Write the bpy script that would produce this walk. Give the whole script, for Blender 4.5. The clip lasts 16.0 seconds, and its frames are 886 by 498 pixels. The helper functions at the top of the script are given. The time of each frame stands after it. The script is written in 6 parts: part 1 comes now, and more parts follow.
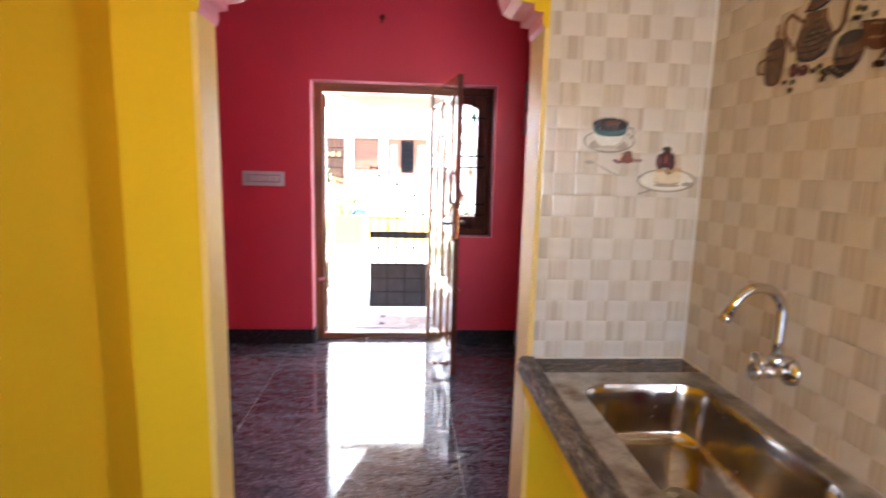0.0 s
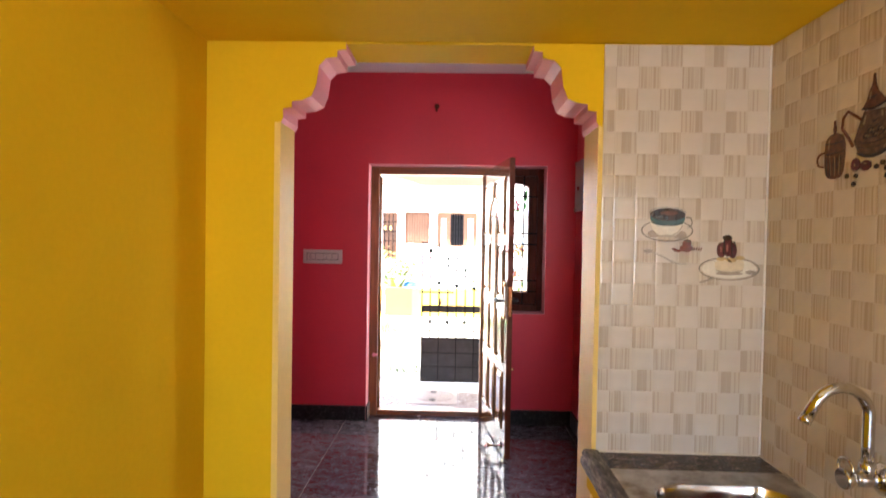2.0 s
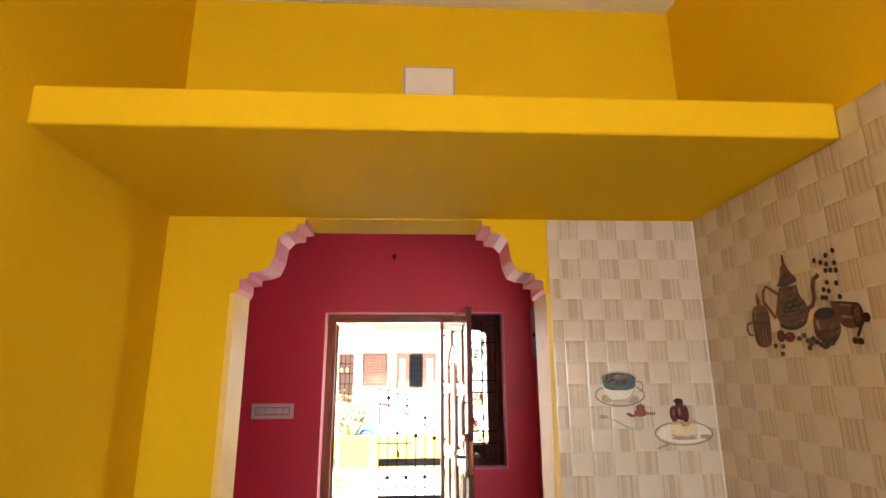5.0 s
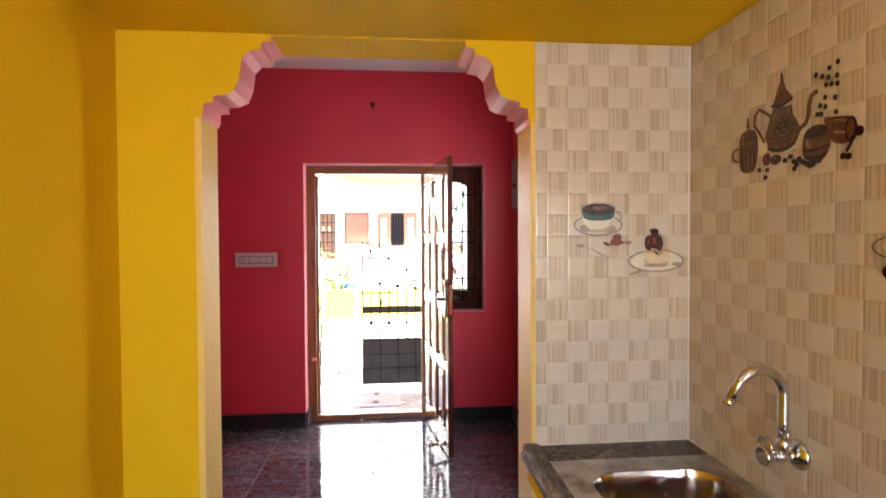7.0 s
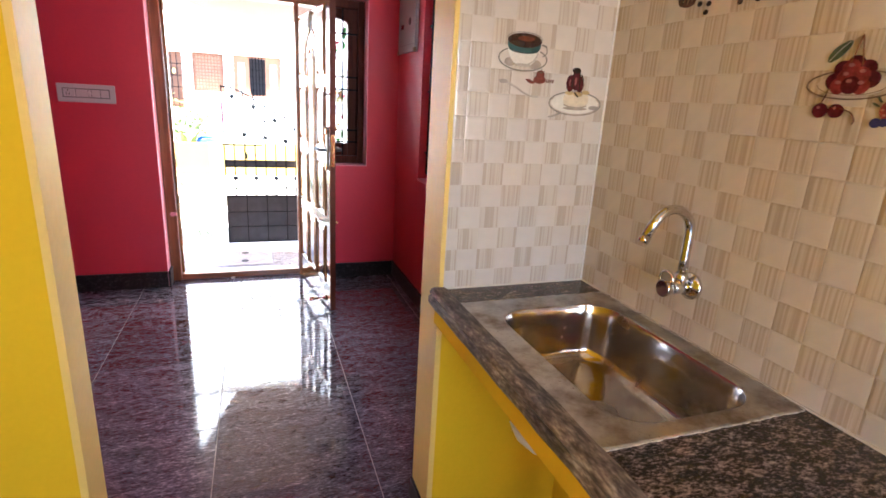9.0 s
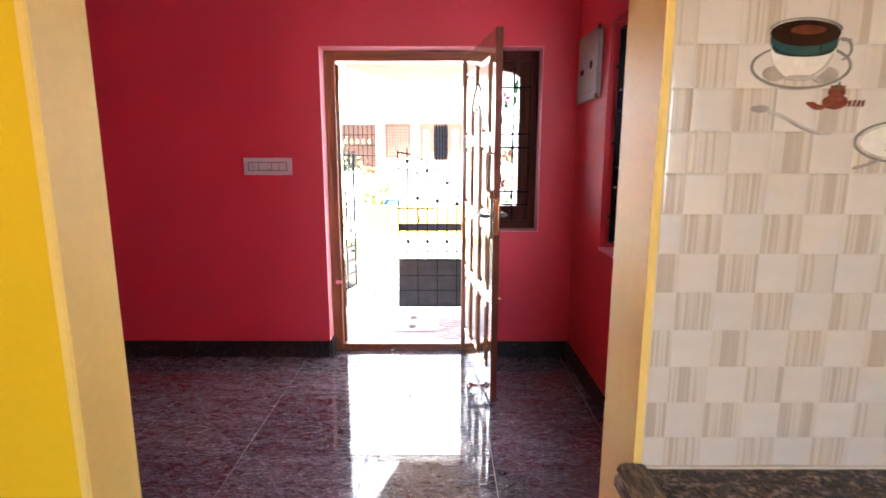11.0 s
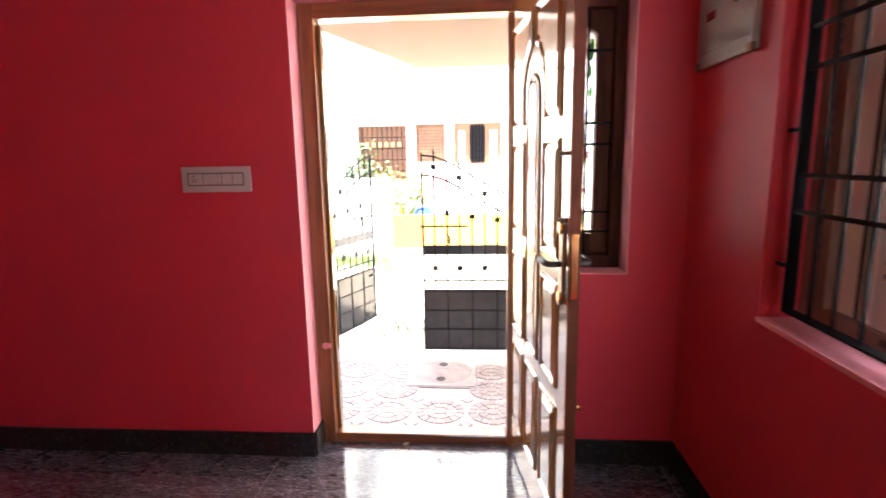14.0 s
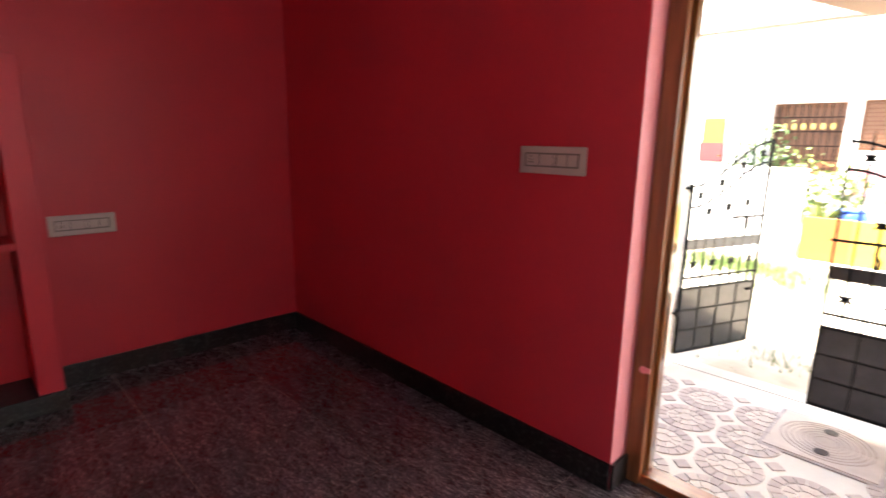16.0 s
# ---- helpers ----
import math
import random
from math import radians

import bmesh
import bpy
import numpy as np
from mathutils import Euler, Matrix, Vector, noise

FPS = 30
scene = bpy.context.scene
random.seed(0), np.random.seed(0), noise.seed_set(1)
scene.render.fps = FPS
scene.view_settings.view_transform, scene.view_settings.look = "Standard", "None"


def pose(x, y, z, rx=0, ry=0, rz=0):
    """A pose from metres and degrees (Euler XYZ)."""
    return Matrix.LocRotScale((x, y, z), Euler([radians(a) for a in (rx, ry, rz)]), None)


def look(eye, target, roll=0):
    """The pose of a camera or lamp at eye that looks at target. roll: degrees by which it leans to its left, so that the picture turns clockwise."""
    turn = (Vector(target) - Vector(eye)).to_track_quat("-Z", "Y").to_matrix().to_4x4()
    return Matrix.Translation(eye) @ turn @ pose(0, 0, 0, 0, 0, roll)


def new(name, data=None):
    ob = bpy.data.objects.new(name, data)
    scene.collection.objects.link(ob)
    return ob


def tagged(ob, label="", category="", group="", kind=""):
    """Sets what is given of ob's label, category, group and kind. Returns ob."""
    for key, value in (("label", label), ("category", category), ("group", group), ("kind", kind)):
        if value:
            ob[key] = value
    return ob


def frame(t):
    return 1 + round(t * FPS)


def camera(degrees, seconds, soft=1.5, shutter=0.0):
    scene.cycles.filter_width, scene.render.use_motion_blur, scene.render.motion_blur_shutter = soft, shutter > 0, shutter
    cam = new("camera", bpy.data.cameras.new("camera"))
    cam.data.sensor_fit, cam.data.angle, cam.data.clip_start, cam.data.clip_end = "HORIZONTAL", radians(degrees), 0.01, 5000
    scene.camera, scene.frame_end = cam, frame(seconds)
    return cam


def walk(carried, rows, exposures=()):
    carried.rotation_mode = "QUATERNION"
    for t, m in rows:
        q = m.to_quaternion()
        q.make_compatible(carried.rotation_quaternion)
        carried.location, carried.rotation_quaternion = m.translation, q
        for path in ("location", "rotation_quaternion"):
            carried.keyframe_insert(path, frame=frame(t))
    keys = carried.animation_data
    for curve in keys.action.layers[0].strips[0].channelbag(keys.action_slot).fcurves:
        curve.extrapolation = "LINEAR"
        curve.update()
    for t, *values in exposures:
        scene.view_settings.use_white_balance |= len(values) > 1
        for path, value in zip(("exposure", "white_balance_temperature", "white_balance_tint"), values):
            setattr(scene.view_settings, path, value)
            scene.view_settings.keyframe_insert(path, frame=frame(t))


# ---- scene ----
cam = camera(81.4, 16.0, soft=1.6, shutter=0.4)
PATH = [
    (0, (0.092, 0.056, 1.451), (0.234, 2.027, 1.144), 1.5),
    (0.5, (0.05, 0.046, 1.44), (-0.119, 1.999, 1.044), 1.1),
    (1, (0.045, 0.048, 1.44), (-0.144, 2.0, 1.048), 1.4),
    (1.5, (0.056, 0.035, 1.472), (-0.053, 2.015, 1.217), 1.4),
    (2, (0.057, 0.018, 1.507), (0.007, 2.017, 1.466), 1.0),
    (2.5, (0.061, 0.013, 1.543), (0.047, 2.004, 1.731), 0.5),
    (3, (0.062, -0.01, 1.578), (0.07, 1.948, 1.983), 0.2),
    (5.5, (0.07, -0.014, 1.597), (0.192, 1.924, 2.077), -0.6),
    (6, (0.072, 0.004, 1.567), (0.211, 1.98, 1.845), -0.7),
    (6.5, (0.074, 0.026, 1.538), (0.234, 2.017, 1.641), -0.5),
    (7, (0.073, 0.044, 1.505), (0.25, 2.036, 1.463), -0.3),
    (7.5, (0.088, 0.072, 1.469), (0.413, 2.04, 1.323), 0.3),
    (8, (0.049, 0.128, 1.462), (0.612, 2.027, 1.188), 1.2),
    (8.5, (-0.003, 0.176, 1.434), (0.687, 1.998, 0.983), 2.4),
    (9, (-0.022, 0.196, 1.416), (0.646, 2.0, 0.87), 3.4),
    (9.5, (-0.011, 0.262, 1.407), (0.458, 2.124, 0.848), 2.7),
    (10, (0.064, 0.405, 1.415), (0.265, 2.336, 0.936), 0.9),
    (12.5, (0.16, 1.317, 1.407), (0.104, 3.292, 1.099), -0.1),
    (13, (0.123, 1.551, 1.418), (0.203, 3.526, 1.117), 0.2),
    (13.5, (0.111, 1.729, 1.415), (0.18, 3.704, 1.111), -0.1),
    (14, (0.149, 1.959, 1.414), (0.002, 3.924, 1.07), -1.0),
    (14.5, (0.139, 2.143, 1.408), (-0.234, 4.071, 1.028), -1.1),
    (15, (0.129, 2.256, 1.41), (-0.534, 4.104, 1.031), -0.3),
    (15.5, (0.196, 2.341, 1.419), (-0.874, 3.985, 1.031), 0.4),
    (16, (0.199, 2.381, 1.416), (-1.199, 3.75, 1.003), 0.9),
]
EXPOSURES = [  # seconds, stops, kelvin, tint
    (0.0, 3.87, 5750, 11), (1.0, 3.76, 5950, 11), (1.5, 3.74, 6050, 10), (2.5, 3.69, 6400, 10), (6.0, 3.64, 6500, 10), (7.5, 3.87, 6150, 10), (9.0, 4.02, 5650, 11),
    (10.0, 4.02, 5750, 11), (12.5, 4.25, 6200, 11), (13.5, 3.72, 6450, 10), (14.5, 3.82, 6700, 10), (15.0, 3.89, 6800, 10), (15.5, 3.39, 6900, 10), (16.0, 3.14, 7000, 10),
]
walk(cam, [(t, look(eye, target, roll)) for t, eye, target, roll in PATH], EXPOSURES)

# ---- light: clear day, sun behind the house ----
SUN_EL, SUN_AZ = 66.0, 222.0    # degrees; azimuth from north (+y), clockwise
world = bpy.data.worlds.new("world")
scene.world = world
world.use_nodes = True
wt = world.node_tree
sky = wt.nodes.new("ShaderNodeTexSky")
sky.sky_type = 'NISHITA'
sky.sun_disc = False
sky.sun_elevation, sky.sun_rotation = radians(SUN_EL), radians(SUN_AZ)
wt.links.new(sky.outputs[0], wt.nodes["Background"].inputs[0])
wt.nodes["Background"].inputs[1].default_value = 0.15
sun = new("sun", bpy.data.lights.new("sun", 'SUN'))
sun.data.energy, sun.data.angle, sun.data.color = 5.0, radians(0.5), (1.0, 0.95, 0.87)
sd = Vector((math.sin(radians(SUN_AZ)) * math.cos(radians(SUN_EL)), math.cos(radians(SUN_AZ)) * math.cos(radians(SUN_EL)), math.sin(radians(SUN_EL))))
sun.matrix_world = look(sd * 30, (0, 0, 0))


def window_light(name, eye, target, w, h, watts, colour):
    lamp = new(name, bpy.data.lights.new(name, 'AREA'))
    lamp.data.shape, lamp.data.size, lamp.data.size_y = 'RECTANGLE', w, h
    lamp.data.energy, lamp.data.color = watts, colour
    lamp.matrix_world = look(eye, target)
    return lamp


# daylight standing in the window of the kitchen's back wall
window_light("kitchen_daylight", (0.05, -1.93, 1.45), (0.05, 1.5, 1.10), 1.0, 0.90, 1.9, (0.94, 0.95, 1.0))
# daylight outside the frosted side window
window_light("side_window_daylight", (1.36, 2.95, 1.50), (0.05, 3.8, 1.15), 1.2, 1.15, 2.7, (0.93, 0.96, 1.0))

# ---- materials ----
def shader(name, colour, rough=0.5, metal=0.0, vary=0.06, scale=6.0, fine=0.03, bump=0.0, bump_scale=120.0, spec=0.5, rand=0.0, coat=0.0):
    """Principled material with cloudy and fine variation of its colour and a fine relief."""
    m = bpy.data.materials.new(name)
    m.use_nodes = True
    nt = m.node_tree
    b = nt.nodes["Principled BSDF"]
    b.inputs["Roughness"].default_value, b.inputs["Metallic"].default_value = rough, metal
    b.inputs["Specular IOR Level"].default_value = spec
    b.inputs["Coat Weight"].default_value = coat
    b.inputs["Coat Roughness"].default_value = 0.05
    tc = nt.nodes.new("ShaderNodeTexCoord")
    n1, n2 = nt.nodes.new("ShaderNodeTexNoise"), nt.nodes.new("ShaderNodeTexNoise")
    n1.inputs["Scale"].default_value, n1.inputs["Detail"].default_value = scale, 4
    n2.inputs["Scale"].default_value, n2.inputs["Detail"].default_value = bump_scale, 3
    for n in (n1, n2):
        nt.links.new(tc.outputs["Object"], n.inputs["Vector"])
    a1, a2 = nt.nodes.new("ShaderNodeMapRange"), nt.nodes.new("ShaderNodeMapRange")
    for a, n, v in ((a1, n1, vary), (a2, n2, fine)):
        a.inputs["From Min"].default_value, a.inputs["From Max"].default_value = 0.25, 0.75
        a.inputs["To Min"].default_value, a.inputs["To Max"].default_value = 1 - v, 1 + v
        nt.links.new(n.outputs["Fac"], a.inputs["Value"])
    mul = nt.nodes.new("ShaderNodeMath")
    mul.operation = 'MULTIPLY'
    nt.links.new(a1.outputs[0], mul.inputs[0]), nt.links.new(a2.outputs[0], mul.inputs[1])
    value = mul.outputs[0]
    if rand:
        info, a3, m3 = nt.nodes.new("ShaderNodeObjectInfo"), nt.nodes.new("ShaderNodeMapRange"), nt.nodes.new("ShaderNodeMath")
        a3.inputs["To Min"].default_value, a3.inputs["To Max"].default_value = 1 - rand, 1 + rand
        m3.operation = 'MULTIPLY'
        nt.links.new(info.outputs["Random"], a3.inputs["Value"])
        nt.links.new(value, m3.inputs[0]), nt.links.new(a3.outputs[0], m3.inputs[1])
        value = m3.outputs[0]
    sc = nt.nodes.new("ShaderNodeVectorMath")
    sc.operation = 'SCALE'
    sc.inputs[0].default_value = colour
    nt.links.new(value, sc.inputs["Scale"])
    nt.links.new(sc.outputs[0], b.inputs["Base Color"])
    if bump:
        bp = nt.nodes.new("ShaderNodeBump")
        bp.inputs["Strength"].default_value, bp.inputs["Distance"].default_value = 1.0, bump
        nt.links.new(n2.outputs["Fac"], bp.inputs["Height"])
        nt.links.new(bp.outputs[0], b.inputs["Normal"])
    return m


def speckled(name, stops, rough, scale, stretch=(1, 1, 1), coarse=4.0, rand=0.0, turn=0.0, spec=0.5, bump=0.0, shares=(0.55, 0.30, 0.15), dull=0.0):
    """Polished stone: flecks in several colours by a fine noise, clouded by a coarse one."""
    m = bpy.data.materials.new(name)
    m.use_nodes = True
    nt = m.node_tree
    b = nt.nodes["Principled BSDF"]
    b.inputs["Roughness"].default_value = rough
    b.inputs["Specular IOR Level"].default_value = spec
    tc, mp = nt.nodes.new("ShaderNodeTexCoord"), nt.nodes.new("ShaderNodeMapping")
    mp.inputs["Scale"].default_value = stretch
    mp.inputs["Rotation"].default_value = (0, 0, radians(turn))
    nt.links.new(tc.outputs["Object"], mp.inputs["Vector"])
    n1, n2, n3 = (nt.nodes.new("ShaderNodeTexNoise") for _ in range(3))
    for n, s, d in ((n1, scale, 5), (n2, coarse, 3), (n3, scale * 0.35, 4)):
        n.inputs["Scale"].default_value, n.inputs["Detail"].default_value = s, d
        n.inputs["Roughness"].default_value = 0.62
        nt.links.new(mp.outputs[0], n.inputs["Vector"])
    mix, mix2 = nt.nodes.new("ShaderNodeMath"), nt.nodes.new("ShaderNodeMath")
    mix.operation = mix2.operation = 'MULTIPLY_ADD'
    mix.inputs[1].default_value = shares[0]
    nt.links.new(n1.outputs["Fac"], mix.inputs[0])
    half = nt.nodes.new("ShaderNodeMath")
    half.operation = 'MULTIPLY'
    half.inputs[1].default_value = shares[1]
    nt.links.new(n3.outputs["Fac"], half.inputs[0])
    nt.links.new(half.outputs[0], mix.inputs[2])
    mix2.inputs[1].default_value = shares[2]
    nt.links.new(n2.outputs["Fac"], mix2.inputs[0]), nt.links.new(mix.outputs[0], mix2.inputs[2])
    value = mix2.outputs[0]
    if rand:
        info, a3, m3 = nt.nodes.new("ShaderNodeObjectInfo"), nt.nodes.new("ShaderNodeMapRange"), nt.nodes.new("ShaderNodeMath")
        a3.inputs["To Min"].default_value, a3.inputs["To Max"].default_value = -rand, rand
        nt.links.new(info.outputs["Random"], a3.inputs["Value"])
        nt.links.new(value, m3.inputs[0]), nt.links.new(a3.outputs[0], m3.inputs[1])
        value = m3.outputs[0]
    ramp = nt.nodes.new("ShaderNodeValToRGB")
    el = ramp.color_ramp.elements
    while len(el) < len(stops):
        el.new(0.5)
    for e, (p, c) in zip(el, stops):
        e.position, e.color = p, (*c, 1)
    nt.links.new(value, ramp.inputs[0])
    nt.links.new(ramp.outputs[0], b.inputs["Base Color"])
    if dull:
        ro = nt.nodes.new("ShaderNodeMapRange")
        ro.inputs["From Min"].default_value, ro.inputs["From Max"].default_value = 0.47, 0.60
        ro.inputs["To Min"].default_value, ro.inputs["To Max"].default_value = rough, dull
        nt.links.new(value, ro.inputs["Value"]), nt.links.new(ro.outputs[0], b.inputs["Roughness"])
    if bump:
        bp = nt.nodes.new("ShaderNodeBump")
        bp.inputs["Strength"].default_value, bp.inputs["Distance"].default_value = 1.0, bump
        nt.links.new(n2.outputs["Fac"], bp.inputs["Height"])
        nt.links.new(bp.outputs[0], b.inputs["Normal"])
    return m


def striped(name, light, dark, axis, rough):
    """Glazed wall-tile cell with fine upright stripes of two tints."""
    m = bpy.data.materials.new(name)
    m.use_nodes = True
    nt = m.node_tree
    b = nt.nodes["Principled BSDF"]
    b.inputs["Roughness"].default_value = rough
    tc, mp, n = nt.nodes.new("ShaderNodeTexCoord"), nt.nodes.new("ShaderNodeMapping"), nt.nodes.new("ShaderNodeTexNoise")
    info = nt.nodes.new("ShaderNodeObjectInfo")
    mp.inputs["Scale"].default_value = (150, 1, 2) if axis == "x" else (1, 150, 2)
    add = nt.nodes.new("ShaderNodeVectorMath")
    nt.links.new(tc.outputs["Object"], add.inputs[0])
    rs = nt.nodes.new("ShaderNodeVectorMath")
    rs.operation = 'SCALE'
    rs.inputs[0].default_value = (0.37, 0.41, 0.2)
    nt.links.new(info.outputs["Random"], rs.inputs["Scale"])
    nt.links.new(rs.outputs[0], add.inputs[1])
    nt.links.new(add.outputs[0], mp.inputs["Vector"]), nt.links.new(mp.outputs[0], n.inputs["Vector"])
    n.inputs["Scale"].default_value, n.inputs["Detail"].default_value = 1.0, 2
    ramp = nt.nodes.new("ShaderNodeValToRGB")
    e = ramp.color_ramp.elements
    e[0].position, e[0].color, e[1].position, e[1].color = 0.40, (*dark, 1), 0.56, (*light, 1)
    nt.links.new(n.outputs["Fac"], ramp.inputs[0])
    nt.links.new(ramp.outputs[0], b.inputs["Base Color"])
    return m


def stained_steel(name, clean, rust, rough, cover, bump):
    """Polished sheet steel with rusty water stains, dull patches, fine specks and slightly uneven faces."""
    m = bpy.data.materials.new(name)
    m.use_nodes = True
    nt = m.node_tree
    b = nt.nodes["Principled BSDF"]
    b.inputs["Metallic"].default_value = 1.0
    tc = nt.nodes.new("ShaderNodeTexCoord")
    patch, speck, wave = (nt.nodes.new("ShaderNodeTexNoise") for _ in range(3))
    for n, s, d in ((patch, 11, 6), (speck, 130, 3), (wave, 16, 2)):
        n.inputs["Scale"].default_value, n.inputs["Detail"].default_value, n.inputs["Roughness"].default_value = s, d, 0.65
        nt.links.new(tc.outputs["Object"], n.inputs["Vector"])
    sp = nt.nodes.new("ShaderNodeMapRange")
    sp.inputs["From Min"].default_value, sp.inputs["From Max"].default_value = 0.62, 0.72
    nt.links.new(speck.outputs["Fac"], sp.inputs["Value"])
    pa = nt.nodes.new("ShaderNodeMapRange")
    pa.inputs["From Min"].default_value, pa.inputs["From Max"].default_value = cover, cover + 0.30
    nt.links.new(patch.outputs["Fac"], pa.inputs["Value"])
    mx = nt.nodes.new("ShaderNodeMath")
    mx.operation = 'MAXIMUM'
    nt.links.new(sp.outputs[0], mx.inputs[0]), nt.links.new(pa.outputs[0], mx.inputs[1])
    ramp = nt.nodes.new("ShaderNodeValToRGB")
    e = ramp.color_ramp.elements
    e[0].color, e[1].color = (*clean, 1), (*rust, 1)
    nt.links.new(mx.outputs[0], ramp.inputs[0]), nt.links.new(ramp.outputs[0], b.inputs["Base Color"])
    ro = nt.nodes.new("ShaderNodeMapRange")
    ro.inputs["To Min"].default_value, ro.inputs["To Max"].default_value = rough, rough + 0.25
    nt.links.new(mx.outputs[0], ro.inputs["Value"]), nt.links.new(ro.outputs[0], b.inputs["Roughness"])
    bp = nt.nodes.new("ShaderNodeBump")
    bp.inputs["Strength"].default_value, bp.inputs["Distance"].default_value = 1.0, bump
    nt.links.new(wave.outputs["Fac"], bp.inputs["Height"]), nt.links.new(bp.outputs[0], b.inputs["Normal"])
    return m


def glazing(name, rough=0.0, tint=(1, 1, 1)):
    m = bpy.data.materials.new(name)
    m.use_nodes = True
    b = m.node_tree.nodes["Principled BSDF"]
    b.inputs["Transmission Weight"].default_value = 1.0
    b.inputs["Roughness"].default_value, b.inputs["IOR"].default_value = rough, 1.45
    b.inputs["Base Color"].default_value = (*tint, 1)
    return m


def wood(name, dark, light, rough, along, coat=0.3, spec=0.5):
    m = bpy.data.materials.new(name)
    m.use_nodes = True
    nt = m.node_tree
    b = nt.nodes["Principled BSDF"]
    b.inputs["Roughness"].default_value, b.inputs["Coat Weight"].default_value, b.inputs["Coat Roughness"].default_value = rough, coat, 0.07
    b.inputs["Specular IOR Level"].default_value = spec
    tc, mp, n = nt.nodes.new("ShaderNodeTexCoord"), nt.nodes.new("ShaderNodeMapping"), nt.nodes.new("ShaderNodeTexNoise")
    mp.inputs["Scale"].default_value = tuple(2.5 if a == along else 38.0 for a in "xyz")
    nt.links.new(tc.outputs["Object"], mp.inputs["Vector"]), nt.links.new(mp.outputs[0], n.inputs["Vector"])
    n.inputs["Scale"].default_value, n.inputs["Detail"].default_value = 1.0, 6
    ramp = nt.nodes.new("ShaderNodeValToRGB")
    e = ramp.color_ramp.elements
    e[0].position, e[0].color, e[1].position, e[1].color = 0.3, (*dark, 1), 0.7, (*light, 1)
    nt.links.new(n.outputs["Fac"], ramp.inputs[0])
    nt.links.new(ramp.outputs[0], b.inputs["Base Color"])
    bp = nt.nodes.new("ShaderNodeBump")
    bp.inputs["Strength"].default_value, bp.inputs["Distance"].default_value = 0.4, 0.0006
    nt.links.new(n.outputs["Fac"], bp.inputs["Height"]), nt.links.new(bp.outputs[0], b.inputs["Normal"])
    return m


YELLOW = shader("yellow_paint", (0.78, 0.495, 0.014), 0.7, spec=0.06, vary=0.05, scale=1.6, fine=0.02, bump=0.0008, bump_scale=60)
CREAM = shader("cream_paint", (0.84, 0.60, 0.17), 0.42, vary=0.04, scale=2, bump=0.0006, bump_scale=60)
RED = shader("crimson_paint", (0.60, 0.036, 0.062), 0.48, vary=0.06, scale=1.4, fine=0.02, bump=0.0008, bump_scale=55)
PINK = shader("pink_paint", (0.80, 0.30, 0.36), 0.45, vary=0.05, scale=5, bump=0.0006, bump_scale=70)
CEIL = shader("ceiling_paint", (0.80, 0.78, 0.74), 0.8, vary=0.03, scale=1.5, bump=0.0006, bump_scale=60)
FLOOR = speckled("polished_floor_tile", [(0.41, (0.022, 0.020, 0.026)), (0.47, (0.064, 0.056, 0.070)), (0.54, (0.130, 0.118, 0.145)), (0.63, (0.36, 0.34, 0.385))], 0.03, 84, (0.7, 2.4, 1), 8.0, rand=0.02, turn=-35, spec=1.0, shares=(0.46, 0.36, 0.18), dull=0.20)
GROUT = shader("grey_grout", (0.32, 0.29, 0.29), 0.8, vary=0.2, scale=9)
SKIRT = speckled("dark_granite_skirting", [(0.38, (0.007, 0.007, 0.008)), (0.52, (0.018, 0.017, 0.019)), (0.70, (0.09, 0.085, 0.09))], 0.3, 60, spec=0.35)
GRANITE = speckled("brown_granite", [(0.42, (0.010, 0.008, 0.007)), (0.48, (0.036, 0.027, 0.024)), (0.54, (0.15, 0.105, 0.090)), (0.63, (0.38, 0.28, 0.24))], 0.22, 110, (1, 2.2, 1), 24, turn=38, spec=0.25, shares=(0.50, 0.34, 0.16))
GRANITE_EDGE = speckled("rough_granite_edge", [(0.38, (0.026, 0.019, 0.016)), (0.47, (0.085, 0.063, 0.052)), (0.54, (0.20, 0.155, 0.125)), (0.63, (0.50, 0.42, 0.34))], 0.45, 130, (1, 0.30, 1), 14, spec=0.3, bump=0.003, shares=(0.42, 0.34, 0.24))
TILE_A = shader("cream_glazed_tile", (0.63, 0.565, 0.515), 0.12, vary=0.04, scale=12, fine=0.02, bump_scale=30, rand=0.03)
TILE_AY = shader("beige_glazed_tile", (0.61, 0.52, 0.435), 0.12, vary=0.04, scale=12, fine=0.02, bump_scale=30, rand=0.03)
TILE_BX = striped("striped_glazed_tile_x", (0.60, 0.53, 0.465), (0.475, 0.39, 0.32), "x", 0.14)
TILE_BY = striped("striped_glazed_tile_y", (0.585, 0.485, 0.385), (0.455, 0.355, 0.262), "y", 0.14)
TILE_BED = shader("white_tile_grout", (0.62, 0.54, 0.46), 0.7, vary=0.08, scale=20)
STEEL = stained_steel("rust_stained_steel", (0.56, 0.52, 0.485), (0.24, 0.135, 0.075), 0.10, 0.46, 0.0012)
STEEL_DULL = stained_steel("dull_stained_steel", (0.54, 0.50, 0.46), (0.20, 0.15, 0.115), 0.28, 0.40, 0.0006)
CRUD = shader("grimy_sealant", (0.42, 0.36, 0.30), 0.8, vary=0.5, scale=60, fine=0.3, bump=0.002, bump_scale=160)
CHROME = shader("chrome", (0.64, 0.62, 0.61), 0.07, 1.0, vary=0.02)
DOORWOOD = wood("polished_teak_door", (0.14, 0.052, 0.014), (0.33, 0.14, 0.042), 0.2, "z", 1.0)
FRAMEWOOD = wood("dark_brown_frame_wood", (0.14, 0.045, 0.016), (0.33, 0.115, 0.040), 0.3, "z", 0.5)
